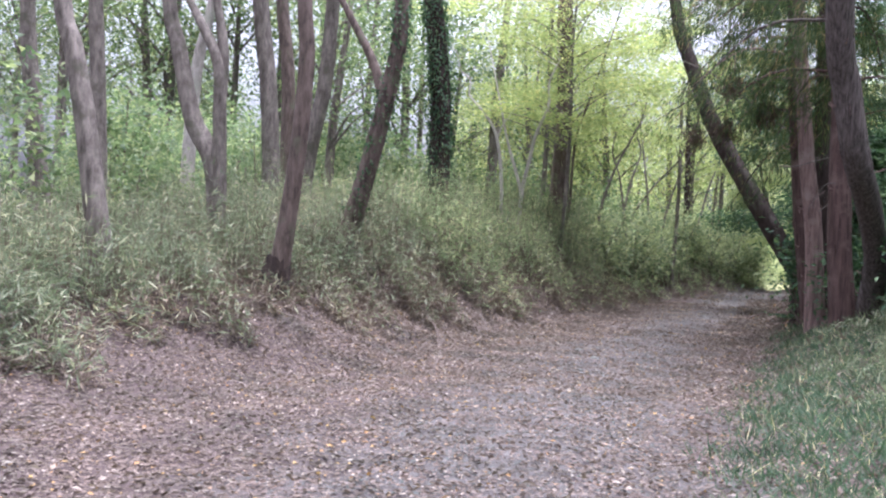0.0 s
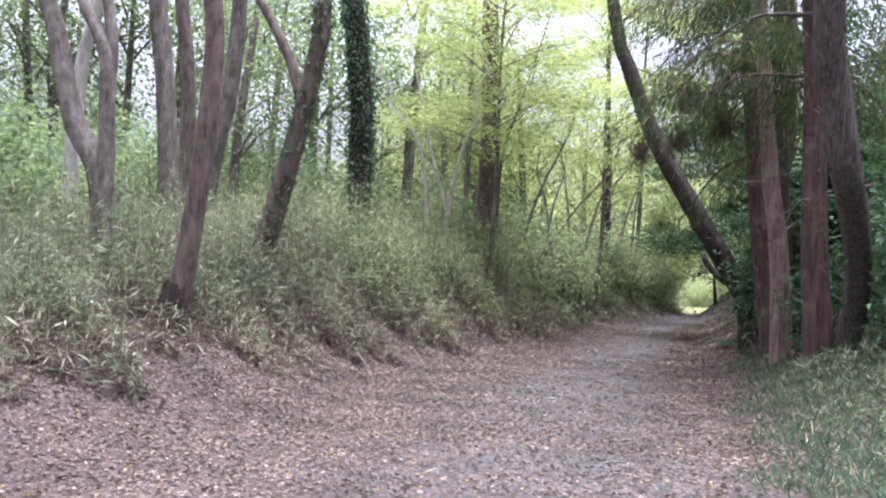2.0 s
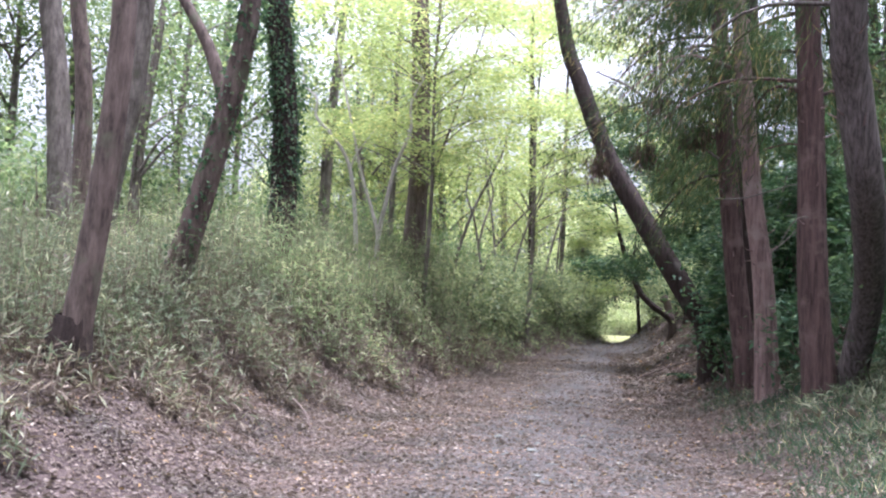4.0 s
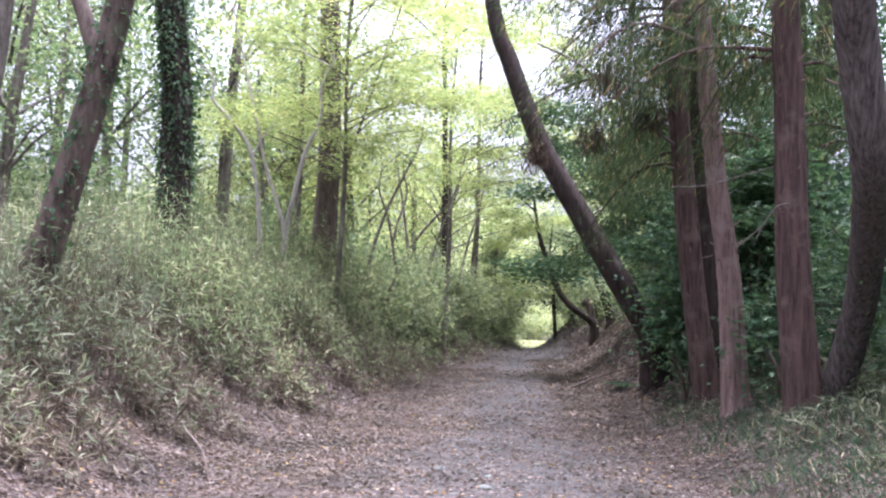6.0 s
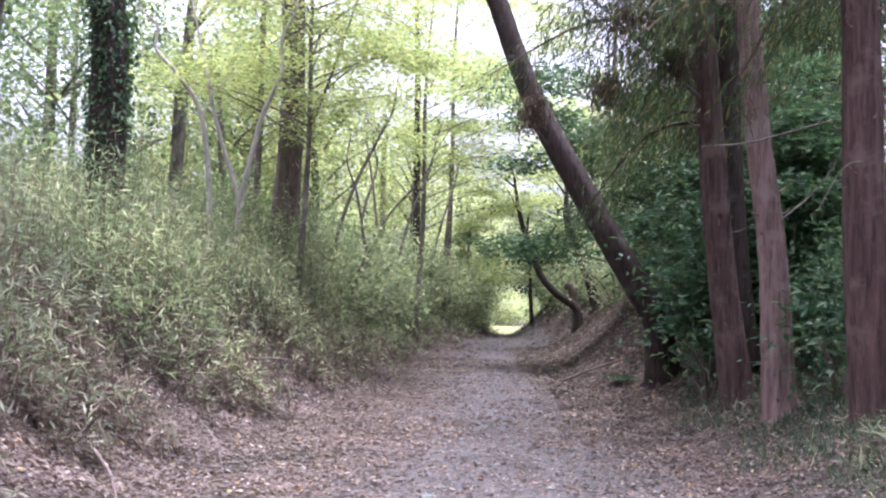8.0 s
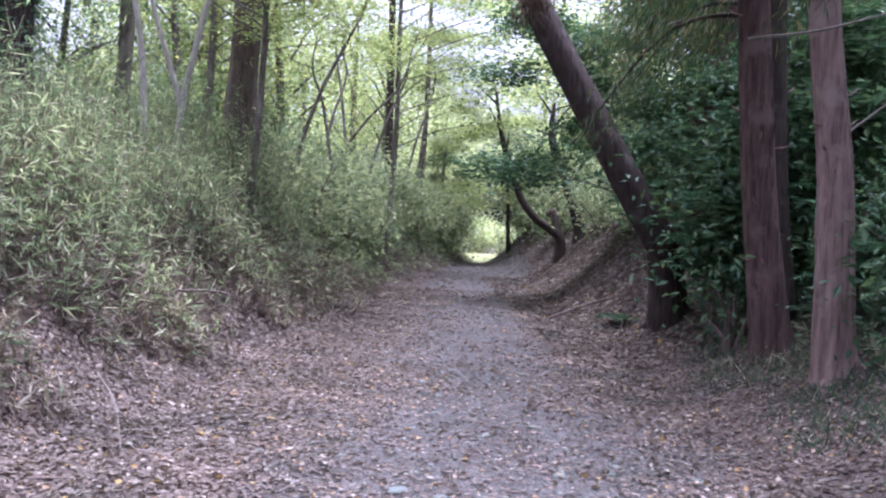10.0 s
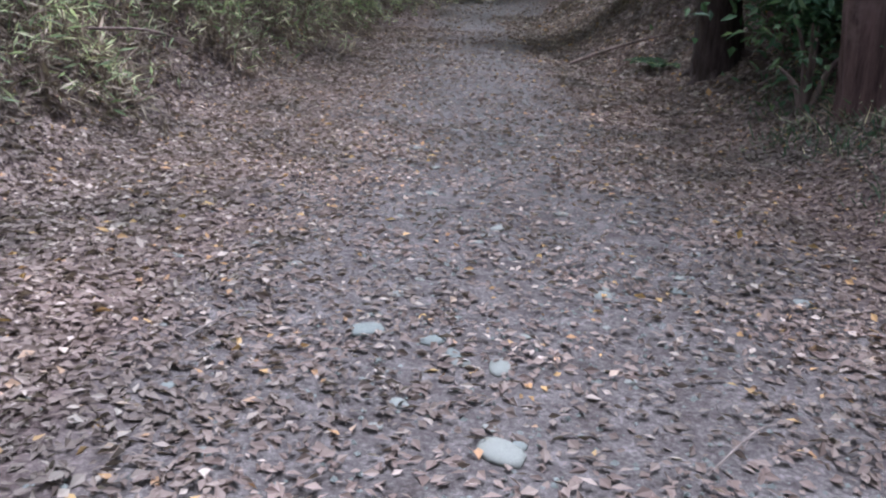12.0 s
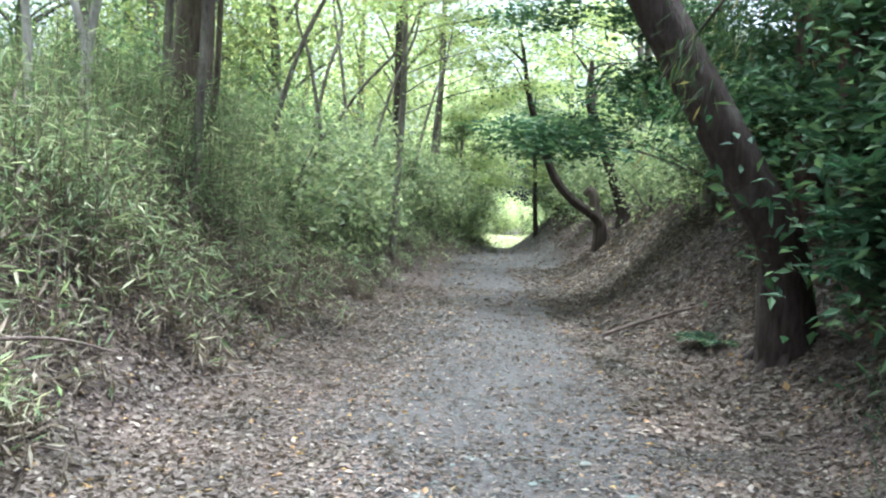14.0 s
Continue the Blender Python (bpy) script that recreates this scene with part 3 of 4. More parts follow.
green_bushes = [bush("shrub", "leafy green shrub in the undergrowth", LEAF_GREEN, 1.1, 2.2, 42, 34, 0.15) for _ in range(3)]
scatter(green_bushes, spots(62, -26, -6, 12, 42, lambda x, y: x < edge_left(y) - 3.5 - 0.2 * (y < 22) * 8), 0.8, 1.6)
bank_bushes = [bush("shrub", "dense shrub on the sunken track's bank", LEAF_SOFT, 0.8, 1.4, 36, 40, 0.12) for _ in range(2)]
scatter(bank_bushes, spots(18, -6.5, -3, 25, 40, lambda x, y: edge_left(y) - 3 < x < edge_left(y) - 0.9), 0.7, 1.2)


def wood_tree(label, leaf, bark, tall, clumps, each, size, low):
    ob = thing("tree", (0, 0, 0), label, "tree", "trees of the wood behind")
    lean = rng.normal(size=2) * 0.5
    top = np.array([lean[0], lean[1], tall * 0.9])
    pts = [(0, 0, -0.2), (lean[0] * 0.2, lean[1] * 0.1, tall * 0.3), (lean[0] * 0.5, lean[1] * 0.6, tall * 0.6), top]
    part("trunk", mesh_of("trunk", *tube(pts, [0.19, 0.14, 0.11, 0.04], 10), bark, True), ob)
    c = rng.normal(size=(clumps, 3))
    c = unit(c) * rng.uniform(0.2, 1, (clumps, 1)) ** 0.5 * np.array([2.6, 2.6, tall * (1 - low) * 0.5]) + np.array([lean[0] * 0.6, lean[1] * 0.6, tall * (1 + low) * 0.5])
    for q in c[:10]:
        s = np.array([q[0] * 0.1, q[1] * 0.1, max(q[2] - 1.3, tall * 0.25)])
        part("limb", mesh_of("limb", *tube([s, (s + q) / 2 + np.array([0, 0, 0.2]), q], [0.05, 0.035, 0.012], 6, 0.05, 4), bark, True), ob)
    part("crown", mesh_of("crown", *foliage(c, each, 0.42, size, size * 0.85, plain=True), leaf), ob, "loose leafy crown with gaps")
    return ob


far_green = [wood_tree("leafy green tree farther back in the wood", LEAF_GREEN, BARK_GREY, 11.5, 80, 50, 0.17, 0.25) for _ in range(3)]
scatter(far_green, spots(30, -38, -9, 22, 50, lambda x, y: x < edge_left(y) - 7), 0.8, 1.3)
far_lime = [wood_tree("bright yellow-green tree lit from behind", LEAF_LIME, BARK_GREY, 9, 80, 60, 0.16, 0.2) for _ in range(2)]
scatter(far_lime, [(-4.5, 41), (-6, 45), (4.2, 45), (-8, 40), (-9, 54), (2.9, 39)] + spots(6, -16, -7, 36, 48) + spots(12, -24, 16, 48, 75, lambda x, y: abs(x - track(y)) > 8), 0.8, 1.2)
# Pale leaf colour stands for light coming through these crowns.
far_pale = [wood_tree("tree beyond the clearing, leaves coloured pale for sunlight", LEAF_SUN_PAINTED, BARK_GREY, 11, 80, 60, 0.26, 0.2) for _ in range(2)]
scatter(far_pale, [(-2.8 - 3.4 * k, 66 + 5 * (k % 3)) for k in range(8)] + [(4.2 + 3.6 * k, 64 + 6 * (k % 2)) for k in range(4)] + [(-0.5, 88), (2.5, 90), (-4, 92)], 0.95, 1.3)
far_dark = [wood_tree("dark evergreen tree on the cedars' bank, some added unseen for shade", LEAF_DARK, BARK_DARK, 10, 90, 60, 0.16, 0.15) for _ in range(2)]
# The five spots from (5.2, 4) on are unseen, added to shade the verge.
scatter(far_dark, [(5, 27), (6, 17), (5.2, 4), (6.2, 8.5), (7.5, 1), (6, -3.5), (8, 12.5)] + spots(13, 7, 22, 8, 36), 0.8, 1.2)


# the leafy throat at the end of the sunken track, and the bright clearing past it
throat = [bush("shrub", "soft green shrub closing in on the track", LEAF_SOFT, 0.9, 1.8, 50, 44, 0.12) for _ in range(2)]
scatter(throat, [(-2.4, 39), (-2.0, 41.5), (-3.2, 37), (-2.9, 42.5), (1.2, 40.5), (1.4, 43), (0.9, 42), (2.2, 38.5), (2.6, 41.5), (1.9, 35.5), (-2.2, 44), (-3.6, 40.5), (1.7, 32.8), (1.9, 29.5), (1.5, 27.6), (1.3, 25), (1.7, 23.6), (1.3, 30.8), (1.0, 35.4), (1.1, 38)], 0.8, 1.15)
# Sunlight on these bushes is put into their pale leaf colour.
bright = [bush("shrub", "bush in the clearing, coloured pale green for sunlight", LEAF_SUN_PAINTED, 1.3, 2.4, 55, 44, 0.16) for _ in range(2)]
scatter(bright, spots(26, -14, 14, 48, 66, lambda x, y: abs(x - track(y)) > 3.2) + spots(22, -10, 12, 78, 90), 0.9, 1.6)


low_bushes = [bush("shrub", "low pale shrub where the track opens out", LEAF_SOFT, 0.55, 0.9, 30, 34, 0.11)]
scatter(low_bushes, [(-1.75, 45), (0.7, 45.2), (-2.1, 47.5), (1.4, 48)], 0.8, 1.1)


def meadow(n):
    """Rough grass in the bright clearing, its strong light put into the pale colour."""
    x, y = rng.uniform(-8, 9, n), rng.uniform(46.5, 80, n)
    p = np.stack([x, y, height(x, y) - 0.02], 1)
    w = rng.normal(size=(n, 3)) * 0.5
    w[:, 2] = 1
    tagged(new("meadow_grass", mesh_of("meadow_grass", *leaves(p, w, rng.uniform(0.12, 0.35, n), 0.09, 0.2, True), STRAW_SUN_PAINTED)), "rough grass in the clearing, coloured pale for sunlight", "grass", "", "stuff")


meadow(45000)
behind = [bush("shrub", "leafy shrub at the clearing's edge", LEAF_GREEN, 1.1, 2.0, 34, 30, 0.16) for _ in range(2)]
scatter(behind, spots(16, -14, 8, -16, -6) + spots(6, 5, 9, -4, 10) + spots(6, -15, -9, -5, 4), 0.8, 1.4)
edge_trees = [wood_tree("tree at the edge of the clearing", LEAF_GREEN, BARK_GREY, 10, 60, 40, 0.2, 0.35) for _ in range(2)]
scatter(edge_trees, spots(14, -20, 12, -24, -9), 0.9, 1.3)


def layered(name, label, at, layers, leaf, size, trunk_r):
    """A small tree whose leaves lie in wide flat layers."""
    ob = thing(name, at, label, "tree")
    tops = [np.array(l[:3]) - np.array(at) for l in layers]
    hi = max(t[2] for t in tops)
    part("trunk", mesh_of("trunk", *tube([(0, 0, -0.1), (0.1, 0, hi * 0.35), (0.05, 0.1, hi * 0.7), (0.2, 0, hi)], [trunk_r, trunk_r * 0.8, trunk_r * 0.6, 0.02], 8), BARK_GREY, True), ob)
    for t, l in zip(tops, layers):
        s = np.array([0.08, 0, max(t[2] - 0.8, 0.5)])
        part("limb", mesh_of("limb", *tube([s, (s + t) / 2 + np.array([0, 0, 0.15]), t], [0.018, 0.012, 0.004], 6, 0.08, 4), BARK_GREY, True), ob)
        c = t + rng.normal(size=(22, 3)) * np.array([l[3] * 0.5, l[3] * 0.5, 0.1])
        tagged(part("leaf_layer", mesh_of("leaf_layer", *foliage(c, 30, 0.22, size, size * 0.45, 0.35, 0.1), leaf), ob), kind="stuff")
    return ob


layered("maple", "yellow-green maple with flat spreading layers of leaves", (-5.6, 22.3, float(height(-5.6, 22.3))), [(rng.uniform(-8, -3.4), rng.uniform(20.5, 24), z, 1.1) for z in np.linspace(4.3, 8.8, 30)], LEAF_LIME, 0.11, 0.055)
layered("maple", "yellow-green maple overhanging the sunken track", (-3.9, 31, float(height(-3.9, 31))), [(rng.uniform(-5.5, -0.3), rng.uniform(29, 33), z, 1.2) for z in np.linspace(3.8, 9.5, 15)], LEAF_LIME, 0.12, 0.08)
layered("maple", "green tree arching over the end of the track", (1.6, 41, float(height(1.6, 41))), [(rng.uniform(-2.6, 2.2), rng.uniform(39.5, 42.5), z, 0.9) for z in np.linspace(1.6, 5, 13)], LEAF_LIME, 0.13, 0.08)
layered("maple", "yellow-green maple spreading behind the saplings", (-3.2, 40, float(height(-3.2, 40))), [(rng.uniform(-6.5, 0.5), rng.uniform(37, 42), z, 1.5) for z in np.linspace(5.5, 14, 28)], LEAF_LIME, 0.15, 0.1)
layered("maple", "tall yellow-green maple leaning over the track", (1.8, 34.5, float(height(1.8, 34.5))), [(rng.uniform(-3.8, 1.5), rng.uniform(32, 36), z, 1.3) for z in np.linspace(5.5, 12.5, 20)], LEAF_LIME, 0.14, 0.1)
layered("maple", "yellow-green maple high over the bank", (-7.6, 27.5, float(height(-7.6, 27.5))), [(rng.uniform(-10, -3.6), rng.uniform(26, 29), z, 1.4) for z in np.linspace(5, 11, 24)], LEAF_LIME, 0.13, 0.1)
layered("evergreen_tree", "dark evergreen filling the bank behind the leaning tree", (3.0, 24.5, float(height(3.0, 24.5))), [(rng.uniform(1.0, 4.8), rng.uniform(23, 26), z, 0.9) for z in np.linspace(2.4, 7.5, 30)], LEAF_DARK, 0.15, 0.09)
layered("leafy_tree", "soft green small tree leaning in over the end of the track", (-2.4, 43, float(height(-2.4, 43))), [(rng.uniform(-2.9, -1.5), rng.uniform(42, 44.5), z, 0.5) for z in np.linspace(0.7, 4.5, 18)], LEAF_SOFT, 0.13, 0.06)
layered("leafy_tree", "green small tree on the bank where the track ends", (1.5, 43.5, float(height(1.5, 43.5))), [(rng.uniform(0.55, 2.6), rng.uniform(42.5, 45), z, 0.55) for z in np.linspace(1.0, 4.5, 18)], LEAF_GREEN, 0.13, 0.06)
layered("leafy_tree", "yellow-green branches closing above the end of the track", (2.2, 44.5, float(height(2.2, 44.5))), [(rng.uniform(-1.7, 1.4), rng.uniform(42.5, 45.5), z, 0.55) for z in np.linspace(2.0, 5.5, 20)], LEAF_SOFT, 0.13, 0.06)
layered("evergreen_tree", "glossy evergreen growing out of the bank by the leaning tree", (1.0, 19.3, float(height(1.0, 19.3))), [(rng.uniform(0.45, 2.2), rng.uniform(18.4, 20.1), z, 0.55) for z in np.linspace(0.9, 3.8, 20)], LEAF_DARK, 0.16, 0.05)
layered("evergreen_tree", "dense dark evergreen above the leafy bank", (2.0, 22, float(height(2.0, 22))), [(rng.uniform(0.4, 3), rng.uniform(21, 23.5), z, 0.8) for z in np.linspace(2.1, 5.2, 18)], LEAF_DARK, 0.14, 0.08)
layered("evergreen_tree", "dark glossy evergreen hanging over the track", (1.2, 26.5, float(height(1.2, 26.5))), [(rng.uniform(-1.7, 1.8), rng.uniform(25, 27.5), z, 0.85) for z in np.linspace(2.2, 6, 24)], LEAF_DARK, 0.14, 0.1)


def whorled(at, ends, label):
    """An evergreen sapling: thin boughs set with whorls of long narrow leaves."""
    at = np.array([at[0], at[1], float(height(at[0], at[1]))])
    ob = thing("evergreen_sapling", at, label, "sapling", "evergreen saplings at the cedars' feet")
    tall = max(e[2] for e in ends) - at[2]
    stem = spline([(0, 0, -0.05), (0.05, 0.04, tall * 0.5), (0, 0.08, tall)], 8)
    part("stem", mesh_of("stem", *tube(stem[::4], [0.022, 0.016, 0.008], 7, 0.06, 4), BARK_BROWN, True), ob)
    for e in ends:
        q = np.array(e) - at
        s = stem[int(np.argmin(np.abs(stem[:, 2] - max(q[2] - 0.2, 0.1))))]
        line = spline([s, (s + q) / 2 + np.array([0, 0, 0.08]), q], 10)
        bough = part("bough", mesh_of("bough", *tube(line[::5], [0.01, 0.008, 0.004], 5, 0.05, 4), BARK_BROWN, True), ob)
        c = np.vstack([line[[9, 14, 17, 20]], line[[12, 16, 19]] + rng.normal(size=(3, 3)) * 0.12])
        places = np.repeat(c, 9, 0)
        a = np.tile(np.arange(9) * 0.7, len(c)) + np.repeat(rng.uniform(0, 6, len(c)), 9)
        w = np.stack([np.cos(a), np.sin(a), rng.uniform(-0.45, 0.35, len(a))], 1)
        tagged(part("leafage", mesh_of("leafage", *leaves(places, w, rng.uniform(0.1, 0.17, len(a)), 0.03), LEAF_EVERGREEN), bough), kind="stuff")


for at, lo, hi, n in (((0.75, 18.7), (0.05, 17.9, 0.7), (1.0, 18.7, 2.6), 22), ((0.35, 19.2), (-0.25, 18.6, 0.9), (0.5, 19.3, 1.9), 16), ((0.8, 16.9), (0.5, 16.5, 0.6), (1.1, 17.1, 1.6), 12)):
    whorled(at, [tuple(rng.uniform(lo, hi)) for _ in range(n)], "glossy evergreen sapling with whorls of long leaves")


# ---- dwarf bamboo on the bank ----
def bamboo_grass(n, x_lo, x_hi, y_lo, y_hi, tall, edge, name, label, dry, fresh=None):
    """Upright culms with narrow leaves; the lower leaves are dry."""
    x, y = rng.uniform(x_lo, x_hi, n), rng.uniform(y_lo, y_hi, n)
    d = edge(x, y) + 0.25 * np.sin(y * 2.3) + 0.2 * np.sin(y * 5.1 + x * 2)
    keep = (d > 0) & (rng.uniform(0, 1, n) < np.clip(1.15 - d / 9, 0.25, 1) * np.clip(0.35 + d * 0.7, 0, 1))
    x, y, d = x[keep], y[keep], d[keep]
    n = len(x)
    p = np.stack([x, y, height(x, y) - 0.02], 1)
    patchy = 0.5 + 0.5 * np.sin(x * 1.7 + np.sin(y * 1.1) * 2) * np.sin(y * 1.4 + 0.7 * x)
    h = tall * np.interp(y, [6, 11, 15], [0.62, 0.72, 1]) * (0.2 + 0.8 * smooth((d + 0.15) / 2.1)) * (0.72 + 0.38 * patchy) * rng.uniform(0.6, 1.15, n) * np.where(rng.uniform(0, 1, n) < 0.15, 1.4, 1)
    lean = rng.normal(size=(n, 3)) * 0.16
    lean[:, 2] = 1
    tip = p + lean * h[:, None]
    side = unit(np.cross(lean, rng.normal(size=(n, 3)))) * 0.0035
    stems = np.stack([p - side, p + side, tip + side * 0.5, tip - side * 0.5], 1).reshape(-1, 3)
    i = np.arange(n)[:, None] * 4
    stem_faces = np.concatenate([i + np.array([[0, 1, 2]]), i + np.array([[0, 2, 3]])])
    green, brown = [], []
    for k in range(11):
        s = rng.uniform(0.1, 1.0, n) ** 0.75
        q = p + lean * (h * s)[:, None]
        w = rng.normal(size=(n, 3))
        w[:, 2] = w[:, 2] * 0.5 + rng.uniform(-0.7, 0.6, n)
        lo = s + rng.normal(size=n) * 0.2 < dry * np.interp(y, [7.5, 10], [0.5, 1]) + 0.5 * (1 - smooth(d / 1.5))
        length = rng.uniform(0.06, 0.19, n)
        for sel, out in ((~lo, green), (lo, brown)):
            out.append(leaves(q[sel], w[sel], length[sel], length[sel] * rng.uniform(0.09, 0.16, sel.sum())))
    ob = tagged(thing(name, (0, 0, 0), label, "bamboo grass"), kind="stuff")
    for nm, pieces, mt in (("green_leaves", green, fresh or SASA_GREEN), ("dry_leaves", brown + [(stems, stem_faces)], SASA_DRY)):
        tagged(part(nm, mesh_of(nm, *joined(pieces), mt), ob), kind="stuff")


bamboo_grass(23000, -13, -2.2, 3.0, 15.8, 1.42, lambda x, y: edge_left(y) - x - np.interp(y, [9, 13], [0, 0.3]), "bamboo_grass", "grey-green dwarf bamboo with straw-coloured dry leaves on the bank", 0.48)
bamboo_grass(22000, -12, -2.2, 15.8, 27.2, 1.42, lambda x, y: edge_left(y) - x - np.interp(y, [19, 24], [0.2, 0.05]), "bamboo_grass", "fresh green dwarf bamboo on the steep bank", 0.44, SASA_FRESH)
bamboo_grass(11000, -9, -0.8, 27, 43, 1.1, lambda x, y: edge_left(y) - x, "bamboo_grass", "soft green bamboo grass lining the sunken track", 0.2, SASA_FRESH)
bamboo_grass(7000, -24, -13, 6, 30, 1.2, lambda x, y: edge_left(y) - x, "bamboo_grass", "dwarf bamboo under the trees farther back", 0.3)
bamboo_grass(4600, -0.2, 6, 9, 19, 0.42, lambda x, y: x - edge_right(y) - 0.65, "bamboo_grass", "low green bamboo grass round the cedars", 0.15)


# ---- grass beside the track ----
def grass(n):
    x, y = rng.uniform(-1.2, 5.5, n), rng.uniform(-3.0, 19, n)
    d = x - edge_right(y) + 0.15 * np.sin(y * 3) + 0.1 * np.sin(y * 7.3)
    keep = (d > 0.0) & (rng.uniform(0, 1, n) < np.clip(d * 1.8, 0.05, 1) * np.interp(y, [-3, 1.5, 15.5, 19], [0.05, 1, 1, 0.3]) * np.interp(x + 0.5 * np.sin(y * 1.7), [2.2, 5], [1, 0.05]))
    x, y = x[keep], y[keep]
    n = len(x)
    p = np.stack([x, y, height(x, y) - 0.01], 1)
    w = rng.normal(size=(n, 3)) * 0.8
    w[:, 2] = 0.8
    me = mesh_of("grass", *leaves(p, w, rng.uniform(0.05, 0.22, n), rng.uniform(0.006, 0.013, n)), GRASS)
    tagged(new("grass", me), "soft green grass verge beside the track", "grass", "", "stuff")


grass(130000)


# ---- leaf litter, gravel, stones ----
def litter(n, x0, x1, y0, y1, size):
    x, y = rng.uniform(x0, x1, n), rng.uniform(y0, y1, n)
    on = np.exp(-((x - track(y)) / np.interp(y, [0, 10, 15], [1.6, 1.2, 0.95])) ** 4) * np.interp(y, [5, 13], [0.35, 1])
    streak = 0.5 + 0.5 * np.sin(x * 5 + np.sin(y * 0.9) * 1.5) * np.sin(y * 1.7 + x)
    patch = 0.5 + 0.5 * np.sin(x * 2.3 + 1.7 * np.sin(y * 1.3)) * np.sin(y * 2.9 + np.sin(x * 3.1))
    keep = rng.uniform(0, 1, n) < 1 - on * (np.interp(y, [10, 15], [0.25, 0.5]) + 0.2 * streak + 0.25 * patch)
    keep &= x > edge_left(y) - 2.5
    x, y = x[keep], y[keep]
    n = len(x)
    p = np.stack([x, y, height(x, y) + rng.uniform(0.004, 0.022, n)], 1)
    w = rng.normal(size=(n, 3))
    w[:, 2] *= 0.1
    slope_x, slope_y = (height(x + 0.05, y) - height(x - 0.05, y)) / 0.1, (height(x, y + 0.05) - height(x, y - 0.05)) / 0.1
    w[:, 2] += w[:, 0] * slope_x + w[:, 1] * slope_y
    p[:, 2] += 0.012 * np.hypot(slope_x, slope_y)
    length = size * rng.uniform(0.45, 1.3, n)
    me = mesh_of("leaf_litter", *leaves(p, w, length, length * rng.uniform(0.35, 0.65, n), 0.18), LITTER)
    tagged(new("leaf_litter", me), "fallen brown, tan and orange leaves on the ground", "leaf litter", "", "stuff")


litter(88000, -8.5, 1.6, 0, 24, 0.05)
litter(58000, -7.5, 1, 1.5, 10, 0.045)
litter(85000, -6.5, 1.2, 9.5, 18, 0.047)
litter(26000, -6, 4, 24, 44, 0.08)
litter(60000, -4.6, 0.4, 16, 28, 0.05)
litter(26000, -6.6, -4, 13, 24, 0.06)
litter(60000, -1.4, 3.4, 18.5, 33, 0.085)


def stone_mesh(k):
    bm = bmesh.new()
    bmesh.ops.create_icosphere(bm, subdivisions=2, radius=1)
    for v in bm.verts:
        v.co *= 1 + 0.28 * noise.noise(v.co * 1.1 + Vector((k * 7.3, 0, 0)))
        v.co.z *= 0.5
    for f in bm.faces:
        f.smooth = True
    me = bpy.data.meshes.new("stone")
    bm.to_mesh(me)
    bm.free()
    me.materials.append(STONE)
    return me


STONES = [stone_mesh(k) for k in range(5)]
placed = [(-3.1, 13.8, 0.075), (-2.62, 13.55, 0.07), (-2.66, 12.97, 0.09), (-2.9, 12.62, 0.08), (-4.05, 14.66, 0.055), (-3.94, 12.44, 0.05), (-2.85, 13.75, 0.05), (-1.75, 12.7, 0.05), (-0.78, 14.88, 0.04)]
placed += [(rng.normal(-2.6, 0.8), rng.uniform(10.5, 18), rng.uniform(0.02, 0.055)) for _ in range(90)]
for i, (x, y, s) in enumerate(placed):
    ob = tagged(new("stone", STONES[i % 5]), "flat grey stone half sunk in the track", "stone", "stones in the track")
    ob.location, ob.scale, ob.rotation_euler = (x, y, float(height(x, y)) + s * 0.02), (s, s * rng.uniform(0.6, 0.9), s * 0.55), (0, 0, rng.uniform(0, 6))


def gravel(n):
    y = rng.uniform(3, 24, n)
    x = track(y) + rng.normal(size=n) * 0.8
    s = rng.uniform(0.005, 0.016, n)
    p = np.stack([x, y, height(x, y)], 1)
    shape = np.array([(1, 0, 0), (0, 1, 0), (-1, 0, 0), (0, -1, 0), (0, 0, 0.8)])
    a = rng.uniform(0, 6.28, n)
    jig = shape[None] * rng.uniform(0.6, 1.2, (n, 5, 1)) * s[:, None, None]
    v = np.stack([jig[..., 0] * np.cos(a)[:, None] - jig[..., 1] * np.sin(a)[:, None], jig[..., 0] * np.sin(a)[:, None] + jig[..., 1] * np.cos(a)[:, None], jig[..., 2]], -1) + p[:, None]
    f = (np.arange(n)[:, None, None] * 5 + np.array([[0, 1, 4], [1, 2, 4], [2, 3, 4], [3, 0, 4]])[None]).reshape(-1, 3)
    tagged(new("gravel", mesh_of("gravel", v.reshape(-1, 3), f, STONE)), "fine grey gravel trodden into the track", "gravel", "", "stuff")


gravel(9000)


# ---- ivy on the dark trunk ----
def ivy(ob, line, r, n):
    foot = np.array(ob.location)
    pts = spline(np.array(line) - foot, 40)
    i = rng.integers(0, len(pts), n)
    a = rng.uniform(0, 6.28, n)
    out = np.stack([np.cos(a), np.sin(a), np.zeros(n)], 1)
    p = pts[i] + out * (r + rng.uniform(0, 1, n) ** 2 * 0.15 * (0.3 + np.sin(a * 2 + i * 0.05) ** 2))[:, None]
    w = out * 0.5 + rng.normal(size=p.shape) * 0.4
    w[:, 2] -= 0.7
    tagged(part("ivy", mesh_of("ivy", *leaves(p, w, rng.uniform(0.05, 0.11, n), rng.uniform(0.04, 0.07, n)), LEAF_DARK), ob, "dark green ivy leaves clinging to the bark"), kind="stuff")


ivy(ivy_tree, [(-7.65, 19, 1.4), (-7.67, 19, 3.15), (-7.73, 19, 4.95), (-8, 19, 6.89)], 0.2, 4600)
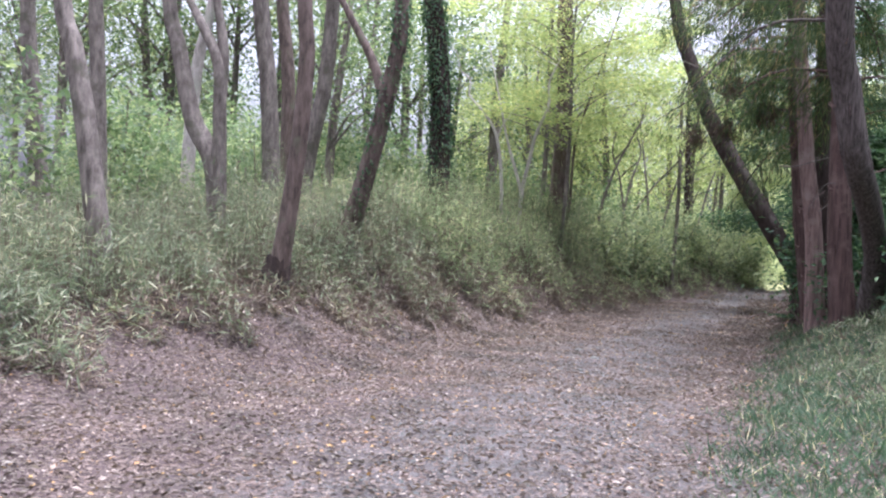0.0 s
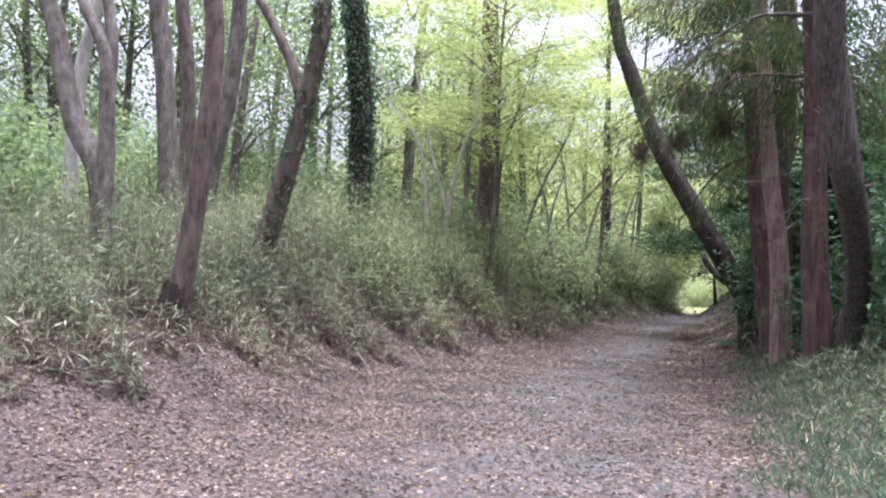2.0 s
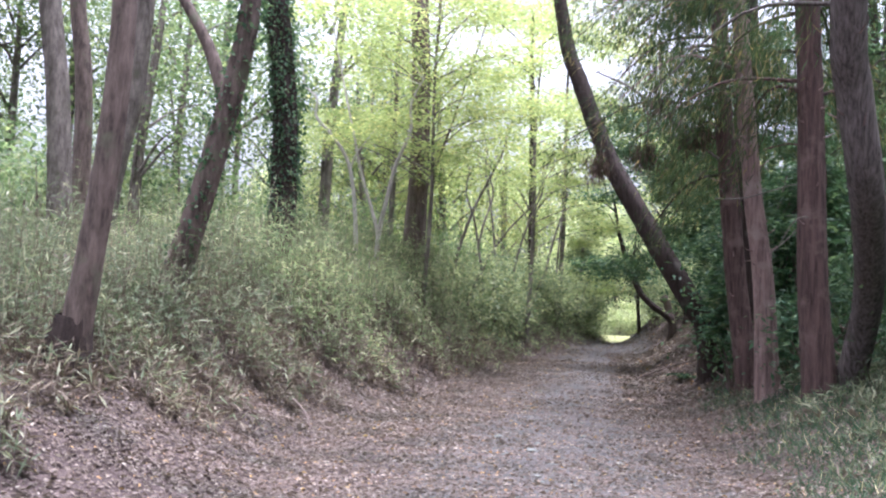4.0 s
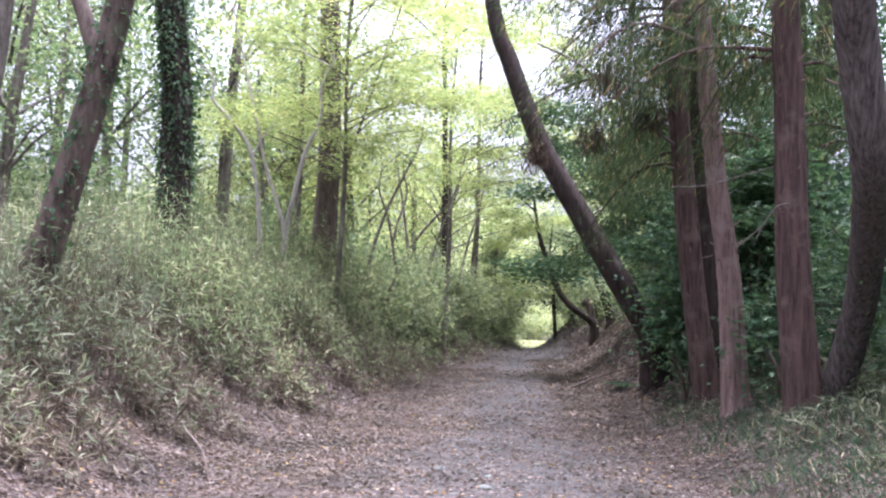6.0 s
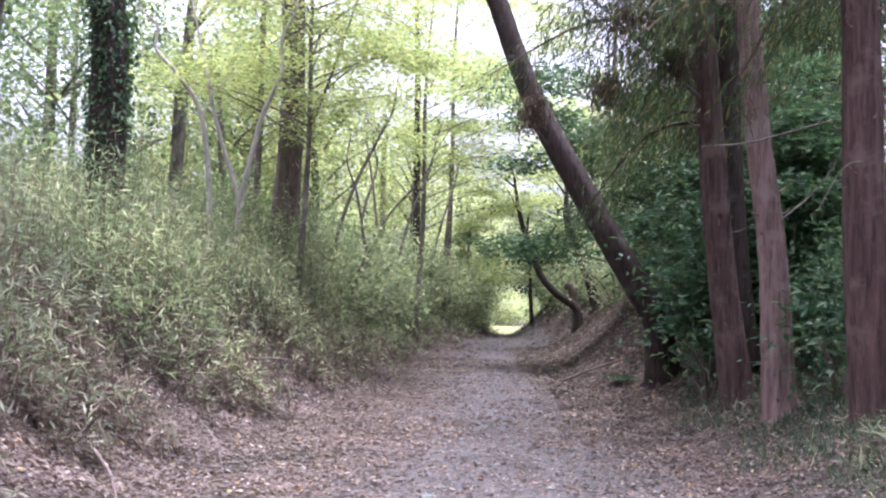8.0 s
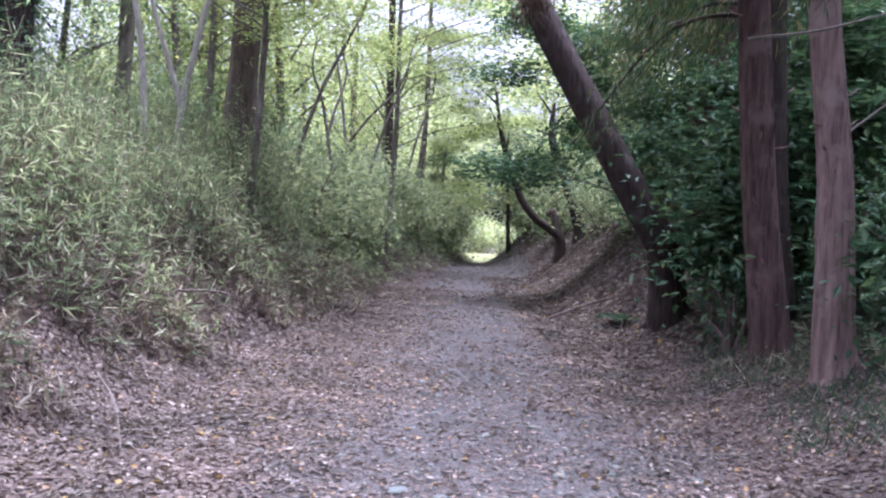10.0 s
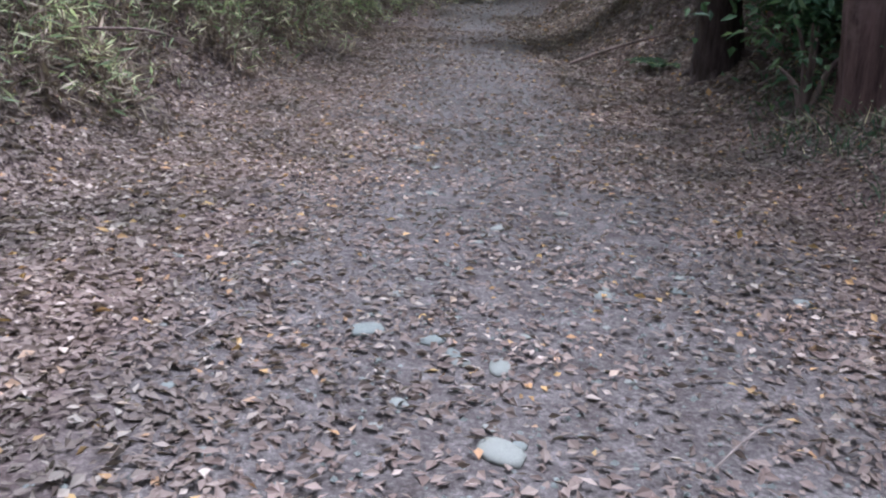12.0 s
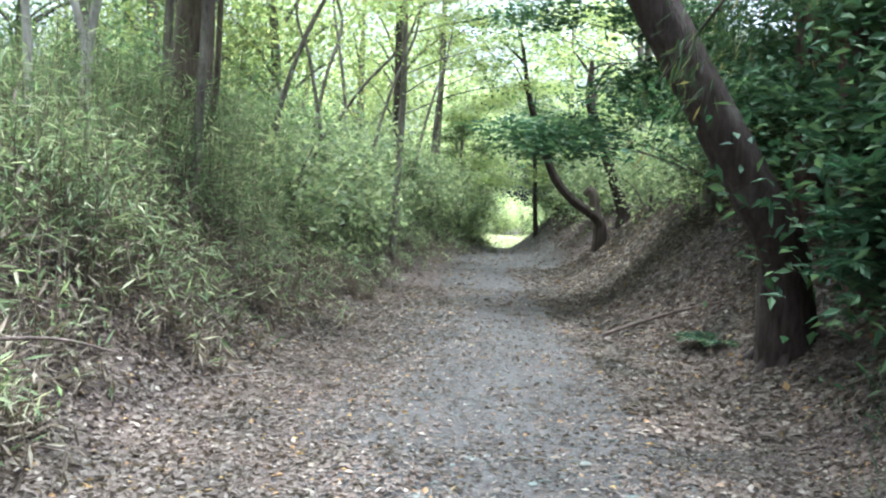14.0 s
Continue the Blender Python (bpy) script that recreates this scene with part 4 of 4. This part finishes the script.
ivy(mossy_tree, [(-7.27, 14, 1.61), (-6.99, 14, 2.6), (-6.72, 14, 3.68), (-6.51, 14, 4.74), (-6.48, 14, 5.5)], 0.12, 700)
foot_base = np.array(dark_foot_tree.location)
part("mossy_foot", mesh_of("mossy_foot", *tube(np.array([(-6.72, 10.7, 0.5), (-6.67, 10.7, 0.85), (-6.62, 10.7, 1.12)]) - foot_base, [0.24, 0.2, 0.155], 16, 0.09), BARK_DARK, True), dark_foot_tree, "blackened mossy foot of the trunk")


# ---- roots and crooked trunks along the right bank ----
def roots(x, y, reach, r, bark, label, count, spin):
    z = float(height(x, y))
    ob = thing("tree_roots", (x, y, z - 0.05), label, "roots")
    for k in range(count):
        a = spin + k * 6.28 / count + rng.uniform(-0.3, 0.3)
        d = np.array([math.cos(a), math.sin(a)])
        ends = [np.array([*(d * q), 0]) for q in (r * 0.7, reach * 0.5, reach)]
        for e, up in zip(ends, (0.24, 0.07, -0.03)):
            e[2] = float(height(x + e[0], y + e[1])) - z + up
        part("root", mesh_of("root", *tube(ends, [r * 0.42, r * 0.32, r * 0.12], 8, 0.1), bark, True), ob)


roots(0.2, 20.5, 0.6, 0.17, BARK_DARK, "dark gnarled roots spreading from the leaning tree", 6, 0.4)
roots(0.36, 16.1, 0.32, 0.12, BARK_CEDAR_PALE, "short flared roots of the pale cedar", 5, 0.2)
roots(0.72, 14.8, 0.38, 0.15, BARK_CEDAR, "flared roots of the stout cedar", 6, 0.7)
roots(0.33, 17.3, 0.34, 0.13, BARK_CEDAR, "flared roots of the red-brown cedar", 5, 0.1)
for lab, line, r in (("crooked dark trunk bowed low over the bank", [(0.55, 32, 0.9), (0.36, 32, 1.15), (-0.1, 32, 1.45), (-0.5, 32, 1.9), (-0.8, 32, 2.6)], 0.11),
                     ("short broken brown trunk on the bank", [(0.55, 32.3, 0.9), (0.47, 32.3, 1.2), (0.36, 32.3, 1.65)], 0.12),
                     ("dark trunk leaning on the bank", [(1.05, 32.2, 1.2), (0.95, 32.2, 1.55), (0.67, 32.2, 2.3)], 0.14),
                     ("thin dark trunk at the end of the track", [(0.1, 41, 0.2), (0.02, 41, 1.2), (-0.05, 41, 2.6)], 0.07)):
    tree("tree", lab, line, [r, r * 0.95, r * 0.85, r * 0.8], BARK_DARK if "dark" in lab else BARK_BROWN, LEAF_DARK, 0 if "broken" in lab else 5, 1.0, 0.7, 120, from_height=1.4, stretch=0.12 if "broken" in lab else 2.2, group="trees on the cedars' bank")


# ---- fern ----
def fern(x, y, size, label):
    ob = thing("fern", (x, y, float(height(x, y))), label, "fern", "ferns under the trees")
    for k in range(9):
        a = k * 0.7 + rng.uniform(-0.2, 0.2)
        s = np.linspace(0.12, 1, 22)
        d = np.array([math.cos(a), math.sin(a), 0])
        mid = d * (s * size)[:, None] + np.array([0, 0, 1]) * (size * (0.75 * s - 0.6 * s * s))[:, None]
        across = np.array([-d[1], d[0], 0])
        pieces = [leaves(mid, np.repeat((sg * across + d * 0.35)[None], 22, 0), size * 0.3 * np.sin(s * 2.6 + 0.35), 0.03) for sg in (-1, 1)]
        part("frond", mesh_of("frond", *joined(pieces), GRASS), ob)


fern(-0.15, 21.5, 0.42, "pale green fern by the leaning tree's roots")
fern(0.9, 17.6, 0.4, "green fern at the foot of the cedars")
fern(1.6, 13.6, 0.4, "green fern in the grass by the cedars")


# ---- fallen sticks, broken twigs, hanging dead boughs ----
def stick(points, r, label, name="stick", bark=None, category="stick"):
    p = np.array(points, float)
    ob = thing(name, p[0], label, category, "fallen sticks")
    part("shaft", mesh_of("shaft", *tube(p - p[0], [r, r * 0.85, r * 0.5], 7, 0.1), bark or BARK_PALE, True), ob)
    m = (p[0] + p[-1]) * 0.5 - p[0]
    fork = min(0.6, np.linalg.norm(p[-1] - p[0]) * 1.2)
    part("twig", mesh_of("twig", *tube([m, m + np.array([0.05, 0.06, 0.03]) * fork, m + np.array([0.13, 0.1, 0.03]) * fork], [r * 0.5, r * 0.4, r * 0.2], 5, 0.1), bark or BARK_PALE, True), ob)


def on_ground(x, y, up=0.02):
    return (x, y, float(height(x, y)) + up)


for (x0, y0, u0), (x1, y1, u1), r, lab in (
        ((-5.45, 13.4, 0.25), (-5.0, 12.7, 0.02), 0.02, "dark fallen branch poking out of the bamboo grass"),
        ((-5.15, 15.0, 0.3), (-4.75, 14.3, 0.02), 0.01, "pale thin stick leaning on the bank"),
        ((-5.2, 17.0, 0.55), (-4.6, 17.4, 0.62), 0.016, "grey dead stem lying over the bamboo grass"),
        ((-4.6, 19.2, 0.03), (-3.9, 19.8, 0.03), 0.009, "pale dry stick among leaves"),
        ((-2.1, 12.9, 0.015), (-1.8, 13.2, 0.015), 0.005, "thin dry twig on the track"),
        ((-3.7, 13.6, 0.02), (-3.5, 13.9, 0.02), 0.006, "short dead twig among leaves"),
        ((0.1, 19.0, 0.05), (0.6, 18.4, 0.1), 0.015, "dry branch at the foot of the cedars"),
        ((-1.0, 22.8, 0.06), (0.2, 22.3, 0.06), 0.03, "fallen branch lying on the leafy bank")):
    a, b = np.array(on_ground(x0, y0, u0)), np.array(on_ground(x1, y1, u1))
    stick([a, (a + b) / 2 + np.array([0.03, 0.02, 0.04]), b], r * 0.7, lab, "stick", BARK_BROWN if r > 0.013 else BARK_GREY)
for i in range(60):
    y = rng.uniform(5, 22)
    x = edge_left(y) + rng.uniform(-0.2, 1.4) if i % 3 else edge_right(y) + rng.uniform(-0.5, 0.4)
    a, l = rng.uniform(0, 6.28), rng.uniform(0.1, 0.3)
    stick([on_ground(x, y), on_ground(x + l * 0.5 * math.cos(a), y + l * 0.5 * math.sin(a), 0.03), on_ground(x + l * math.cos(a + 0.2), y + l * math.sin(a + 0.2))], rng.uniform(0.004, 0.009), "small dry twig among fallen leaves", "twig", BARK_BROWN)
for pts, r in (([(-0.35, 16.6, 3.0), (-0.1, 15.9, 2.93), (0.24, 15.9, 3.03), (0.78, 15.9, 3.2)], 0.012), ([(0.55, 14.75, 2.55), (0.42, 14.6, 2.57), (0.3, 14.65, 2.5), (0.12, 14.7, 2.15)], 0.009),
               ([(0.3, 16, 2.2), (0.6, 15.9, 2.5), (0.8, 15.8, 2.9), (0.7, 15.8, 3.2)], 0.01), ([(0.05, 16.1, 3.9), (0.4, 16, 4.3), (0.7, 16, 4.6)], 0.014), ([(-0.1, 17.3, 3.6), (-0.6, 17, 3.9), (-1.5, 16.8, 4.6), (-2.1, 16.8, 4.9)], 0.022)):
    stick(pts, r, "pale broken dead branch on the cedar trunks", "dead_branch", BARK_GREY, "branch")
for x, y, z in ((-1.33, 17, 3.72), (-2.0, 18.5, 3.75), (-1.2, 16.5, 4.4), (-0.6, 16.8, 4.0)):
    ob = thing("dead_bough", (x, y, z), "brown withered clump of needles hanging from a bough", "bough", "withered boughs")
    part("stalk", mesh_of("stalk", *tube([(0, 0, 0.7), (0.03, 0, 0.3), (0, 0, -0.1)], [0.01, 0.008, 0.005], 5, 0.05), BARK_BROWN, True), ob)
    p = rng.normal(size=(420, 3)) * np.array([0.1, 0.1, 0.12])
    w = rng.normal(size=p.shape) * 0.5 - np.array([0, 0, 1.0])
    tagged(part("withered_needles", mesh_of("withered_needles", *leaves(p, w, 0.16, 0.018), LEAF_DEAD), ob), kind="stuff")
